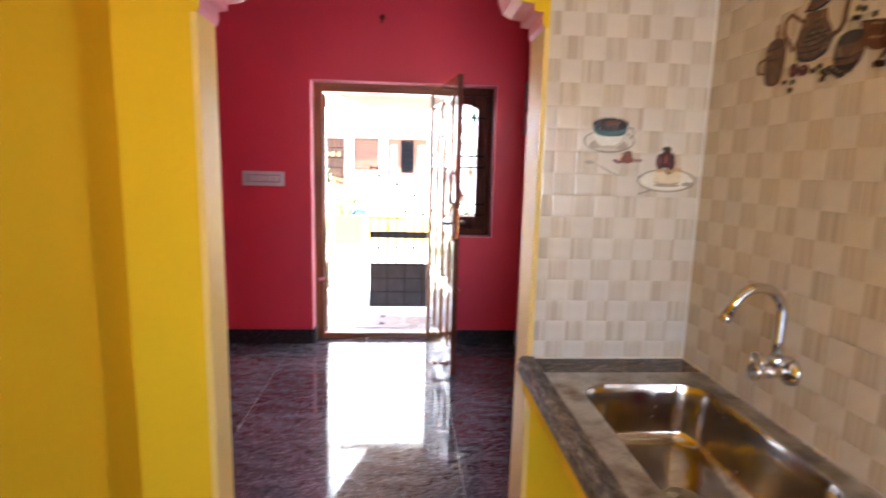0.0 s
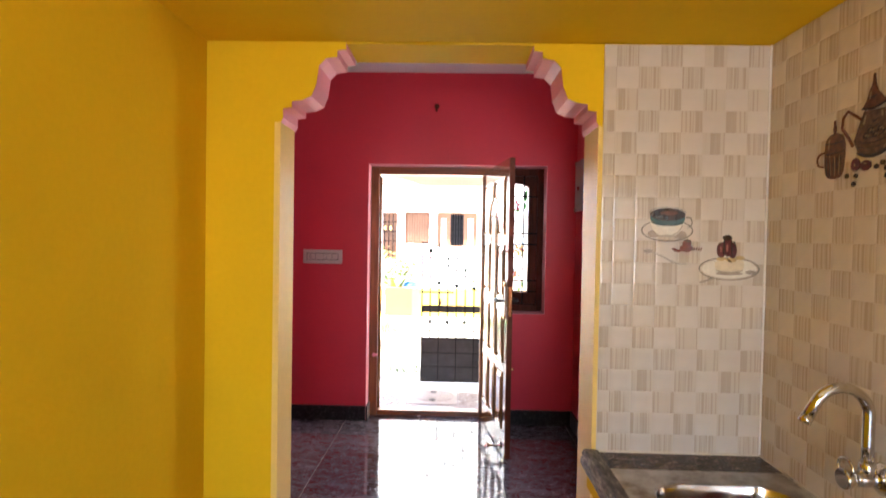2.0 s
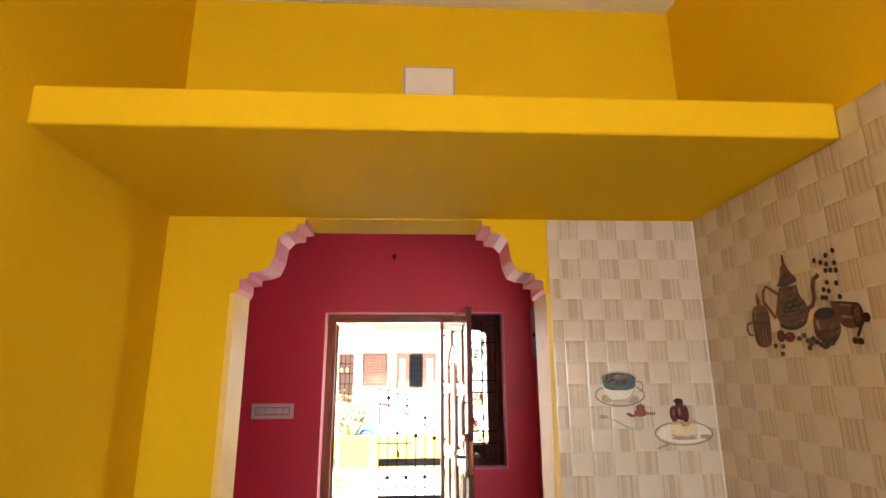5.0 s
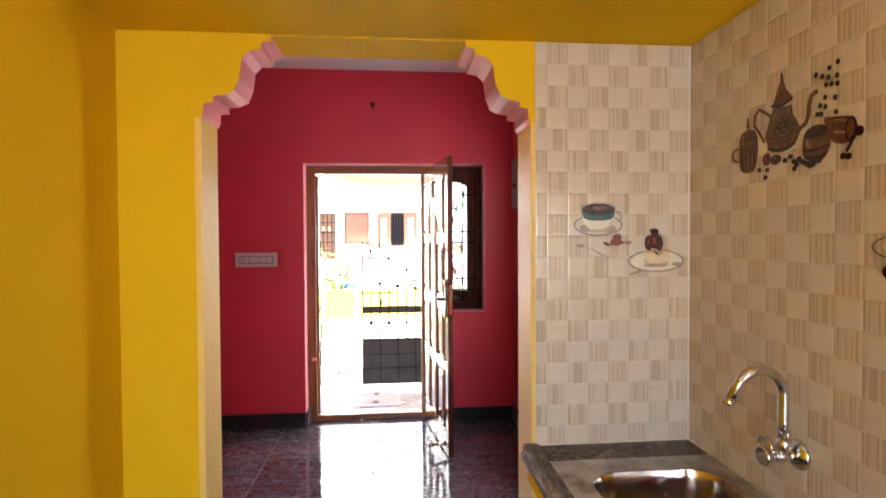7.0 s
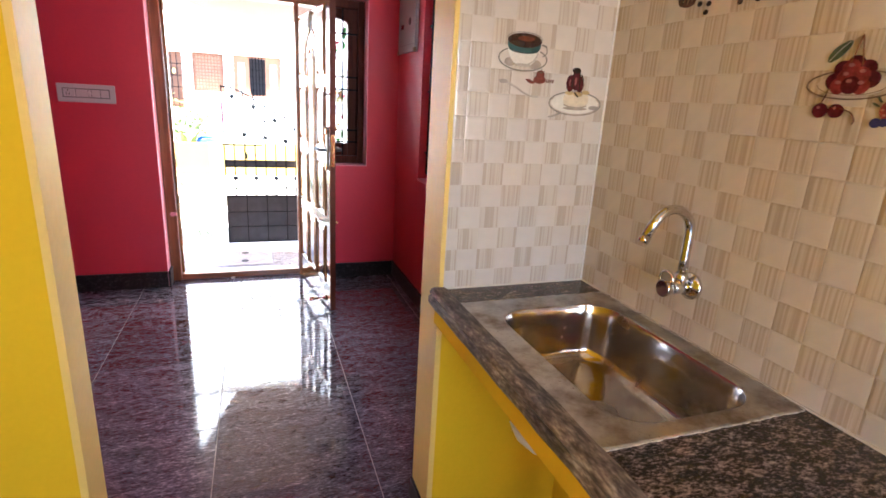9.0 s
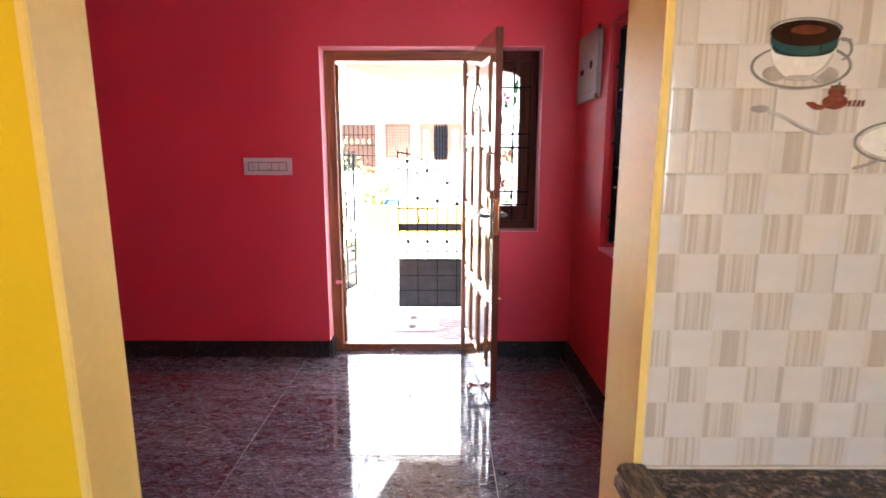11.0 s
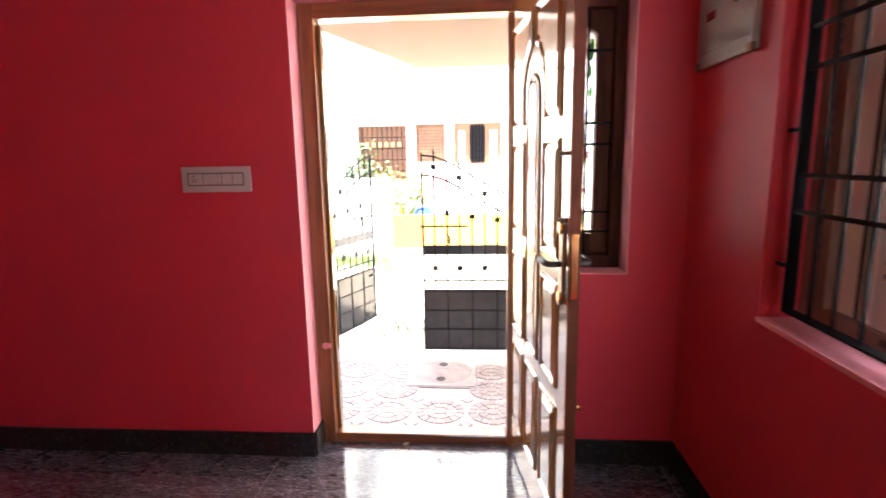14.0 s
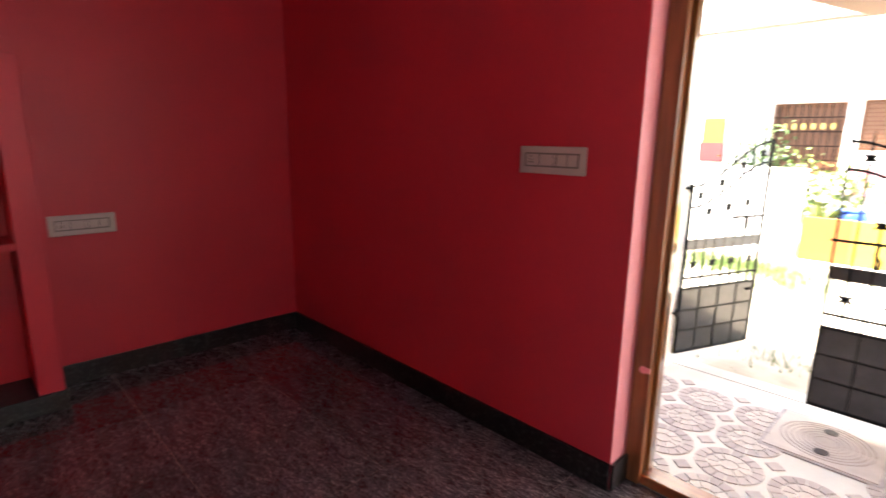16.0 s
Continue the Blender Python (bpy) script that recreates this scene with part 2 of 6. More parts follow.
WINWOOD = wood("dark_window_wood", (0.035, 0.009, 0.006), (0.085, 0.022, 0.012), 0.6, "z", 0.0, 0.12)
EDGEWOOD = shader("red_brown_door_edge", (0.085, 0.021, 0.011), 0.6, spec=0.15, vary=0.2, scale=12)
FRAMEWOOD_H = wood("brown_frame_wood_across", (0.14, 0.045, 0.016), (0.33, 0.115, 0.040), 0.3, "x", 0.5)
BLACK = shader("black_enamel", (0.005, 0.005, 0.006), 0.5, 0.0, spec=0.08, vary=0.15, scale=20, bump=0.0004, bump_scale=90)
GATEPANEL = shader("grey_sheet_metal", (0.030, 0.030, 0.034), 0.16, 0.0, spec=0.5, vary=0.2, scale=7, bump=0.0006, bump_scale=25)
WHITEPLASTIC = shader("white_plastic", (0.76, 0.72, 0.70), 0.3, vary=0.02)
GREYPLASTIC = shader("grey_plastic", (0.42, 0.38, 0.37), 0.4, vary=0.03)
DBMETAL = shader("ivory_powder_coat", (0.30, 0.28, 0.275), 0.45, vary=0.03)
UPVC = shader("white_upvc", (0.86, 0.85, 0.83), 0.3, vary=0.02)
TAPE = shader("brown_protective_film", (0.24, 0.135, 0.105), 0.4, spec=0.25, vary=0.2, scale=5, bump=0.001, bump_scale=30)
GREYFILM = shader("pale_printed_film", (0.66, 0.60, 0.58), 0.35, vary=0.1, scale=8)
# white switch plastic, dimmed and tinted by the crimson walls' bounce light
SWITCHPLASTIC = shader("white_plastic_in_pink_bounce", (0.56, 0.47, 0.455), 0.35, vary=0.04, scale=20)
INK = shader("dark_ink", (0.03, 0.022, 0.022), 0.5)
FROST = glazing("frosted_glass", 0.35, (0.97, 0.98, 1.0))
# one peach plaster in two tones: shade and bounce light are in the colours
SHADED_PEACH = shader("shaded_peach_plaster", (0.22, 0.14, 0.098), 0.8, vary=0.05, scale=1.2, bump=0.001, bump_scale=40)
LIT_PEACH = shader("lit_peach_plaster", (0.70, 0.55, 0.41), 0.8, vary=0.04, scale=1.2)
WHITEWALL = shader("white_plaster", (0.82, 0.80, 0.76), 0.85, vary=0.05, scale=0.8, bump=0.001, bump_scale=30)
ORANGEWALL = shader("ochre_plaster", (0.36, 0.125, 0.028), 0.85, vary=0.08, scale=2)
YELLOWWALL = shader("yellow_plaster", (0.55, 0.34, 0.05), 0.85, vary=0.08, scale=2)
EARTH = speckled("sandy_ground", [(0.3, (0.30, 0.25, 0.19)), (0.5, (0.45, 0.39, 0.31)), (0.7, (0.58, 0.52, 0.44))], 0.95, 3, coarse=0.6)
CONCRETE = shader("pale_concrete", (0.55, 0.52, 0.48), 0.9, vary=0.12, scale=3, bump=0.001, bump_scale=60)
PAVE_A = shader("rose_paving", (0.37, 0.31, 0.29), 0.6, vary=0.15, scale=8, rand=0.12)
PAVE_B = shader("buff_paving", (0.46, 0.40, 0.365), 0.6, vary=0.12, scale=8, rand=0.1)
LEAF = shader("green_leaf", (0.07, 0.13, 0.03), 0.5, vary=0.3, scale=4, rand=0.2)
LEAF_LIGHT = shader("yellow_green_leaf", (0.14, 0.20, 0.035), 0.5, vary=0.3, scale=4, rand=0.2)
GRASS = shader("lawn_grass", (0.10, 0.16, 0.035), 0.6, vary=0.35, scale=3)
BARK = shader("grey_brown_stem", (0.16, 0.12, 0.08), 0.9, vary=0.2)
TEAKFAR = shader("teak_shutter", (0.20, 0.085, 0.042), 0.5, vary=0.15, scale=3)
MODGREY = shader("dark_grey_gap", (0.20, 0.17, 0.17), 0.5)
FARBLIND = shader("pinkish_brown_blind", (0.34, 0.19, 0.125), 0.7, vary=0.2, scale=6)
# dark colour stands in for the shade inside the far rooms
ROOM_SHADE = shader("room_shade", (0.06, 0.05, 0.05), 0.9)

# ---- mesh helpers ----
def box(bm, x0, x1, y0, y1, z0, z1, bevel=0.0):
    vs = [bm.verts.new((x, y, z)) for z in (z0, z1) for y in (y0, y1) for x in (x0, x1)]
    fs = [bm.faces.new([vs[i] for i in q]) for q in ((0, 2, 3, 1), (4, 5, 7, 6), (0, 1, 5, 4), (2, 6, 7, 3), (0, 4, 6, 2), (1, 3, 7, 5))]
    if bevel:
        bmesh.ops.bevel(bm, geom=list({e for f in fs for e in f.edges}), offset=bevel, segments=2, profile=0.5, affect='EDGES')
    return bm


def prism(bm, pts, axis, a, b):
    """A closed outline pushed from a to b along an axis; the outline's two numbers are the other axes in order."""
    put = {"x": lambda u, v, w: (w, u, v), "y": lambda u, v, w: (u, w, v), "z": lambda u, v, w: (u, v, w)}[axis]
    lo = [bm.verts.new(put(u, v, a)) for u, v in pts]
    hi = [bm.verts.new(put(u, v, b)) for u, v in pts]
    n = len(pts)
    fs = [bm.faces.new(lo[::-1]), bm.faces.new(hi)]
    fs += [bm.faces.new((lo[i], lo[(i + 1) % n], hi[(i + 1) % n], hi[i])) for i in range(n)]
    bmesh.ops.recalc_face_normals(bm, faces=fs)
    return bm


def tube(bm, path, r, n=10, caps=True):
    """A round bar along points; r is one radius or one for each point."""
    pts = [Vector(p) for p in path]
    rs = r if isinstance(r, (list, tuple)) else [r] * len(pts)
    rings, up = [], None
    for i, p in enumerate(pts):
        d = (pts[min(i + 1, len(pts) - 1)] - pts[max(i - 1, 0)]).normalized()
        if up is None:
            up = d.orthogonal().normalized()
        up = (up - d * up.dot(d)).normalized()
        side = d.cross(up)
        rings.append([bm.verts.new(p + (up * math.cos(k * math.tau / n) + side * math.sin(k * math.tau / n)) * rs[i]) for k in range(n)])
    for a, b in zip(rings, rings[1:]):
        for k in range(n):
            f = bm.faces.new((a[k], a[(k + 1) % n], b[(k + 1) % n], b[k]))
            f.smooth = True
    if caps:
        bm.faces.new(rings[0][::-1]), bm.faces.new(rings[-1])
    return bm


def rounded(x0, x1, y0, y1, r, n=6):
    pts = []
    for cx, cy, a in ((x1 - r, y1 - r, 0), (x0 + r, y1 - r, 90), (x0 + r, y0 + r, 180), (x1 - r, y0 + r, 270)):
        pts += [(cx + r * math.cos(radians(a + 90 * k / n)), cy + r * math.sin(radians(a + 90 * k / n))) for k in range(n + 1)]
    return pts


def ellipse(cx, cy, rx, ry, n=28, a0=0, a1=360):
    return [(cx + rx * math.cos(radians(a0 + (a1 - a0) * k / n)), cy + ry * math.sin(radians(a0 + (a1 - a0) * k / n))) for k in range(n + (a1 - a0 != 360))]


def mesh_of(name, bm, material):
    me = bpy.data.meshes.new(name)
    bmesh.ops.recalc_face_normals(bm, faces=bm.faces)
    bm.to_mesh(me)
    bm.free()
    me.materials.append(material)
    return me


def structure(name, bm, material, label, category="wall"):
    return tagged(new(name, mesh_of(name, bm, material)), label, category, kind="structure")


def thing(name, at, label, category, group=""):
    ob = new(name)
    ob.location = at
    ob.empty_display_size = 0.05
    return tagged(ob, label, category, group)


def part(name, bm, material, parent, label=""):
    ob = new(name, mesh_of(name, bm, material))
    ob.parent = parent
    if parent.type == 'EMPTY':
        ob.matrix_parent_inverse = Matrix.Translation(parent.location).inverted()
    return tagged(ob, label)


def solo(name, bm, material, label, category, group=""):
    return tagged(new(name, mesh_of(name, bm, material)), label, category, group)


def B(*a, **k):
    return box(bmesh.new(), *a, **k)


def holed(bm, axis, a, b, u0, u1, v0, v1, holes):
    """A wall from a to b along axis, over u by v, left open over holes (u0, u1, v0, v1): upright strips, joined in one mesh."""
    us = sorted({u0, u1, *(h[0] for h in holes), *(h[1] for h in holes)})
    for s, e in zip(us, us[1:]):
        cuts = sorted((h[2], h[3]) for h in holes if h[0] <= s and h[1] >= e)
        z = v0
        for lo, hi in cuts + [(v1, v1)]:
            if lo - z > 1e-4:
                box(bm, *((s, e, a, b) if axis == "y" else (a, b, s, e)), z, lo)
            z = hi
    bmesh.ops.remove_doubles(bm, verts=bm.verts, dist=1e-5)
    return bm


# ---- plan: kitchen x -0.68..0.94, y -1.9..1.52; hall x -3.27..1.02, y 1.68..4.21 ----
XL, XK, YB, DV0, DV1 = -0.682, 0.950, -1.90, 1.520, 1.680
HX0, HX1, FW0, FW1 = -3.265, 1.022, 4.21, 4.44
CZ = 2.845
LV1 = 1.648    # hall face of the thinner wall beside the left jamb
GZ = -0.363

# kitchen
structure("wall_kitchen_left", holed(bmesh.new(), "x", XL - 0.12, XL, YB, DV0, 0, CZ, []), YELLOW, "yellow painted plaster kitchen wall")
structure("wall_kitchen_right", holed(bmesh.new(), "x", XK, XK + 0.2, YB, DV0, 0, CZ, []), YELLOW, "yellow painted plaster wall above the tiles")
structure("wall_kitchen_back", holed(bmesh.new(), "y", YB - 0.15, YB, XL - 0.12, XK + 0.2, 0, CZ, [(-0.45, 0.55, 1.0, 1.9)]), YELLOW, "yellow painted back wall with a window opening")
structure("ceiling_kitchen", B(XL - 0.12, XK + 0.2, YB - 0.15, DV0, CZ, CZ + 0.12), CEIL, "off-white plaster kitchen ceiling", "ceiling")

# dividing wall: arched opening with stepped, curved corners
ARCH = [(0.462, 1.838), (0.455, 1.852), (0.455, 1.879), (0.429, 1.882), (0.429, 1.900), (0.398, 1.904), (0.372, 1.916), (0.358, 1.950), (0.351, 2.004), (0.331, 2.025), (0.298, 2.030), (0.297, 2.049), (0.272, 2.051), (0.272, 2.072)]
JX, ATOP = 0.466, 2.072
MID = (DV0 + DV1) / 2
for side, y0, y1, mat_, nm in (("kitchen", DV0, MID, YELLOW, "yellow"), ("hall", MID, DV1, RED, "crimson")):
    bm = holed(bmesh.new(), "y", y0, y1, *((XL, XK) if side == "kitchen" else (-JX, HX1 + 0.23)), 0, CZ, [(-JX, JX, 0, ATOP)])
    if side == "hall":
        holed(bm, "y", y0, LV1, HX0 - 0.2, -JX, 0, CZ, [])
    structure("wall_divider_" + side, bm, mat_, nm + " painted plaster wall round the arched opening")
for s in (-1, 1):
    x0, x1 = sorted((s * (JX - 0.005), s * (JX - 0.001)))
    back = DV1 if s > 0 else LV1
    structure("trim_jamb", B(x0, x1, DV0 - 0.004, back - 0.002, 0, 1.838), CREAM, "cream painted jamb of the arched opening", "trim")
    structure("trim_jamb_edge", B(*sorted((s * (JX - 0.001), s * (JX + 0.012))), DV0 - 0.005, DV0 - 0.001, 0, 1.838), CREAM, "cream painted edge of the jamb", "trim")
    pts = [(s * JX, 1.838)] + [(s * x, z) for x, z in ARCH] + [(s * JX, 2.072)]
    bm = prism(bmesh.new(), pts, "y", DV0 + 0.0005, back + 0.012)
    ob = structure("trim_arch_corner", bm, PINK, "pink painted stepped and curved arch corner", "trim")
    bm = prism(bmesh.new(), pts, "y", DV0 - 0.003, DV0 + 0.0003)
    structure("trim_arch_face", bm, YELLOW, "yellow painted face of the arch corner", "trim")

structure("trim_arch_soffit", B(-0.2715, 0.2715, DV0 - 0.001, DV1 + 0.002, 2.068, 2.0735), YELLOW, "yellow painted underside of the arched opening", "trim")
# loft slab over the arch
bm = B(XL, XK - 0.001, 0.925, DV0, 2.072, 2.155, bevel=0.006)
structure("loft_slab", bm, YELLOW, "yellow painted concrete loft shelf slab", "shelf")

# hall
structure("wall_hall_left", holed(bmesh.new(), "x", HX0 - 0.2, HX0, LV1, FW0, 0, CZ, []), RED, "crimson painted plaster hall wall")
WY0, WY1, WZ0, WZ1 = 2.30, 3.60, 0.90, 2.105
structure("wall_hall_right", holed(bmesh.new(), "x", HX1, HX1 + 0.23, DV1, FW0, 0, CZ, [(WY0, WY1, WZ0, WZ1)]), RED, "crimson painted plaster wall with a wide window opening")
DX0, DXM, WX1, DTOP, WBOT = -0.664, 0.335, 0.785, 2.105, 0.905
structure("wall_hall_front", holed(bmesh.new(), "y", FW0, FW1, HX0 - 0.2, HX1 + 0.23, 0, CZ, [(DX0, DXM, 0, DTOP), (DXM, WX1, WBOT, DTOP)]), RED, "crimson painted plaster wall with door and window opening")
structure("ceiling_hall", B(HX0 - 0.2, HX1 + 0.23, LV1, FW1, CZ, CZ + 0.12), CEIL, "off-white plaster hall ceiling", "ceiling")
# pale pink reveals inside the openings
structure("trim_door_reveal", B(DX0 - 0.001, DX0 + 0.003, FW0 - 0.002, 4.335, 0.12, DTOP - 0.004), PINK, "pink painted door reveal", "trim")
structure("trim_reveal_top", B(DX0, WX1, FW0 - 0.002, 4.335, DTOP - 0.004, DTOP + 0.001), PINK, "pink painted reveal over door and window", "trim")
structure("trim_window_reveal", B(WX1 - 0.003, WX1 + 0.001, FW0 - 0.002, 4.335, WBOT, DTOP - 0.004), PINK, "pink painted window reveal", "trim")
structure("trim_window_sill", B(DXM, WX1 - 0.003, FW0 - 0.003, 4.335, WBOT - 0.001, WBOT + 0.004), PINK, "pink painted window sill", "trim")

# floor bed, tiles are laid last
floor = structure("floor", B(HX0, HX1, YB, FW1, -0.10, -0.003), GROUT, "dark polished speckled floor tiles with pale joints", "floor")

# skirting
BH, BT = 0.12, 0.014
for nm, b in (("front_left", (HX0, DX0 + 0.001, FW0 - BT, FW0)), ("front_right", (DXM + 0.06, HX1 - BT, FW0 - BT, FW0)), ("right", (HX1 - BT, HX1, DV1 + BT, FW0)), ("left", (HX0, HX0 + BT, 2.735, FW0 - BT)),
              ("divider_left", (HX0 + 0.35, -JX, LV1, LV1 + BT)), ("divider_right", (JX, HX1, DV1, DV1 + BT)), ("jamb_right", (JX - BT, JX - 0.005, DV0 + 0.002, DV1)), ("reveal", (DX0 + 0.003, DX0 + 0.003 + BT, FW0, 4.335))):
    structure("baseboard_" + nm, B(*b[:4], 0, BH, bevel=0.002), SKIRT, "dark polished granite skirting", "baseboard")

# ---- kitchen counter ----
CT = 0.897
structure("worktop_support", B(0.449, JX + 0.06, YB, DV0 - 0.006, 0.792, CT - 0.046, bevel=0.004), YELLOW, "yellow painted band under the worktop", "counter")
SX0, SX1, SY0, SY1 = 0.478, 0.932, 0.763, 1.392
def rect_loop(x0, x1, y0, y1):
    return [(x0, y0), (x1, y0), (x1, y1), (x0, y1)]


worktop = thing("kitchen_worktop", (0.7, 0.0, CT - 0.034), "speckled dark brown granite worktop with a rough moulded edge", "counter")
bm = bmesh.new()
outer, hole = rect_loop(0.474, XK - 0.009, YB, DV0 - 0.010), rect_loop(SX0 + 0.006, SX1 - 0.006, SY0 + 0.006, SY1 - 0.006)
ring = [[bm.verts.new((x, y, z)) for x, y in pts] for pts, z in ((outer, CT - 0.034), (outer, CT), (hole, CT), (hole, CT - 0.034))]
for a, b in zip(ring, ring[1:] + ring[:1]):
    for i in range(4):
        bm.faces.new((a[i], a[(i + 1) % 4], b[(i + 1) % 4], b[i]))
part("slab", bm, GRANITE, worktop)
EDGE = [(0.478, CT + 0.005), (0.446, CT + 0.006), (0.438, CT + 0.002), (0.434, CT - 0.008), (0.437, CT - 0.016), (0.431, CT - 0.020), (0.430, CT - 0.034), (0.436, CT - 0.044), (0.452, CT - 0.048), (0.478, CT - 0.048)]
bm = bmesh.new()
rings = []
rng = random.Random(4)
for k in range(61):
    y = YB + (DV0 - 0.004 - YB) * k / 60
    rings.append([bm.verts.new((u + (rng.random() - 0.5) * 0.003, y, v + (rng.random() - 0.5) * 0.003)) for u, v in EDGE])
for a, b in zip(rings, rings[1:]):
    for i in range(len(EDGE)):
        bm.faces.new((a[i], a[(i + 1) % len(EDGE)], b[(i + 1) % len(EDGE)], b[i]))
bm.faces.new(rings[0]), bm.faces.new(rings[-1][::-1])
part("edge_moulding", bm, GRANITE_EDGE, worktop, "rough grey-brown granite edge moulding")

# ---- sink ----
sink = thing("kitchen_sink", (0.705, 1.075, CT), "stained stainless steel single-bowl sink set in the granite worktop", "sink")


def ring_surface(bm, loops):
    vs = [[bm.verts.new((x, y, z)) for x, y in pts] for pts, z in loops]
    for a, b in zip(vs, vs[1:]):
        n = len(a)
        for i in range(n):
            f = bm.faces.new((a[i], a[(i + 1) % n], b[(i + 1) % n], b[i]))
            f.smooth = True
    return vs


HX_0, HX_1, HY_0, HY_1 = 0.545, 0.878, 0.800, 1.312


def inset_loop(d, r):
    return rounded(HX_0 + d, HX_1 - d, HY_0 + d, HY_1 - d, r, 8)


bm = bmesh.new()
ring_surface(bm, [(rounded(SX0, SX1, SY0, SY1, 0.012, 8), CT - 0.002), (rounded(SX0, SX1, SY0, SY1, 0.012, 8), CT + 0.0025), (rounded(SX0 + 0.004, SX1 - 0.004, SY0 + 0.004, SY1 - 0.004, 0.012, 8), CT + 0.004), (inset_loop(-0.010, 0.088), CT + 0.0035), (inset_loop(-0.004, 0.084), CT + 0.006), (inset_loop(0, 0.080), CT + 0.003)])
part("rim", bm, STEEL_DULL, sink, "dull water-stained steel rim")
bm = bmesh.new()
vs = ring_surface(bm, [(inset_loop(0, 0.080), CT + 0.003), (inset_loop(0.004, 0.078), CT - 0.010), (inset_loop(0.008, 0.076), CT - 0.05), (inset_loop(0.014, 0.074), CT - 0.115), (inset_loop(0.020, 0.070), CT - 0.135), (inset_loop(0.032, 0.062), CT - 0.147), (inset_loop(0.055, 0.050), CT - 0.151), (inset_loop(0.150, 0.016), CT - 0.155)])
bm.faces.new(vs[-1])
part("bowl", bm, STEEL, sink, "shiny steel bowl with rusty water stains")
bm = bmesh.new()
tube(bm, [(0.712, 1.06, CT - 0.1535), (0.712, 1.06, CT - 0.1525)], 0.040, 24)
tube(bm, [(0.712, 1.06, CT - 0.1525), (0.712, 1.06, CT - 0.1515)], 0.018, 16)
part("drain", bm, STEEL_DULL, sink, "round steel drain cover")
bm = bmesh.new()
tube(bm, [(0.70, 1.06, CT - 0.158), (0.68, 1.09, 0.725), (0.62, 1.13, 0.722), (0.555, 1.135, 0.722), (0.520, 1.105, 0.716), (0.512, 1.06, 0.712), (0.520, 1.01, 0.716), (0.56, 0.97, 0.715), (0.63, 0.96, 0.66), (0.68, 1.00, 0.45), (0.72, 1.15, 0.12), (0.74, 1.22, 0.0)], 0.015, 12)
part("waste_hose", bm, WHITEPLASTIC, sink, "white flexible waste hose")

# dried sealant round the sink's rim
bm = bmesh.new()
rng = random.Random(14)
for (x0, y0), (x1, y1), n in (((SX1 + 0.002, SY0), (SX1 + 0.002, SY1), 60), ((SX1, SY1 + 0.002), (SX0, SY1 + 0.002), 40), ((SX0 - 0.001, SY1), (SX0 - 0.001, SY0), 60), ((SX0, SY0 - 0.002), (SX1, SY0 - 0.002), 40)):
    wide = 0.0030 if x0 == x1 and x0 > 0.8 else 0.0016
    tube(bm, [(x0 + (x1 - x0) * k / n + rng.gauss(0, 0.0007), y0 + (y1 - y0) * k / n + rng.gauss(0, 0.0007), CT + 0.0012) for k in range(n + 1)], [wide * (0.55 + 0.9 * rng.random()) for k in range(n + 1)], 6)
part("sealant_bead", bm, CRUD, sink, "grimy uneven sealant along the rim")

# ---- wall tap ----
tap = thing("wall_tap", (0.942, 1.083, 1.03), "chrome swan-neck sink tap mounted on the tiled wall", "tap")
TY, TZ = 1.083, 1.030
bm = bmesh.new()
tube(bm, [(0.941, TY, TZ), (0.934, TY, TZ), (0.926, TY, TZ)], [0.033, 0.032, 0.016], 28)
part("wall_flange", bm, CHROME, tap)
bm = bmesh.new()
tube(bm, [(0.93, TY, TZ), (0.922, TY, TZ), (0.919, TY, TZ), (0.880, TY, TZ), (0.878, TY, TZ)], [0.013, 0.013, 0.016, 0.016, 0.014], 20)
tube(bm, [(0.905, TY, TZ), (0.905, TY, TZ + 0.030), (0.905, TY, TZ + 0.036)], [0.015, 0.0155, 0.0125], 20)
part("valve_body", bm, CHROME, tap)
bm = bmesh.new()
arc = [(0.849 + 0.056 * math.cos(radians(a)), TY, 1.161 + 0.056 * math.sin(radians(a))) for a in range(0, 151, 10)]
end = Vector(arc[-1])
tube(bm, [(0.905, TY, TZ + 0.03), (0.905, TY, 1.10)] + arc + [tuple(end + Vector((-0.021, 0, -0.037)))], 0.0112, 16)
part("spout", bm, CHROME, tap)
bm = bmesh.new()
tube(bm, [tuple(end + Vector((-0.018, 0, -0.032))), tuple(end + Vector((-0.026, 0, -0.046)))], 0.0126, 16)
part("aerator", bm, CHROME, tap)
bm = bmesh.new()
tube(bm, [(0.884, TY, TZ), (0.858, TY, TZ), (0.854, TY, TZ)], [0.015, 0.021, 0.019], 20)
loop = [(0.862, TY + 0.020 * math.cos(radians(a)), TZ + 0.024 + 0.018 * math.sin(radians(a))) for a in range(-60, 241, 20)]
tube(bm, loop, 0.0032, 8)
part("handle", bm, CHROME, tap, "chrome looped turning handle")

# ---- plate on the wall above the loft ----
plate = thing("wall_plate", (0.107, DV0, 2.45), "blank white square cover plate on the wall", "cover plate")
part("cover", B(0.027, 0.187, DV0 - 0.010, DV0, 2.440, 2.597, bevel=0.003), WHITEPLASTIC, plate)
part("rim", B(0.020, 0.194, DV0 - 0.003, DV0, 2.433, 2.604), GREYPLASTIC, plate)

# ---- printed motifs on the glazed tiles ----
def paint(name, c, rough=0.16, vary=0.15, scale=40):
    return shader("print_" + name, c, rough, vary=vary, scale=scale, fine=0.08)


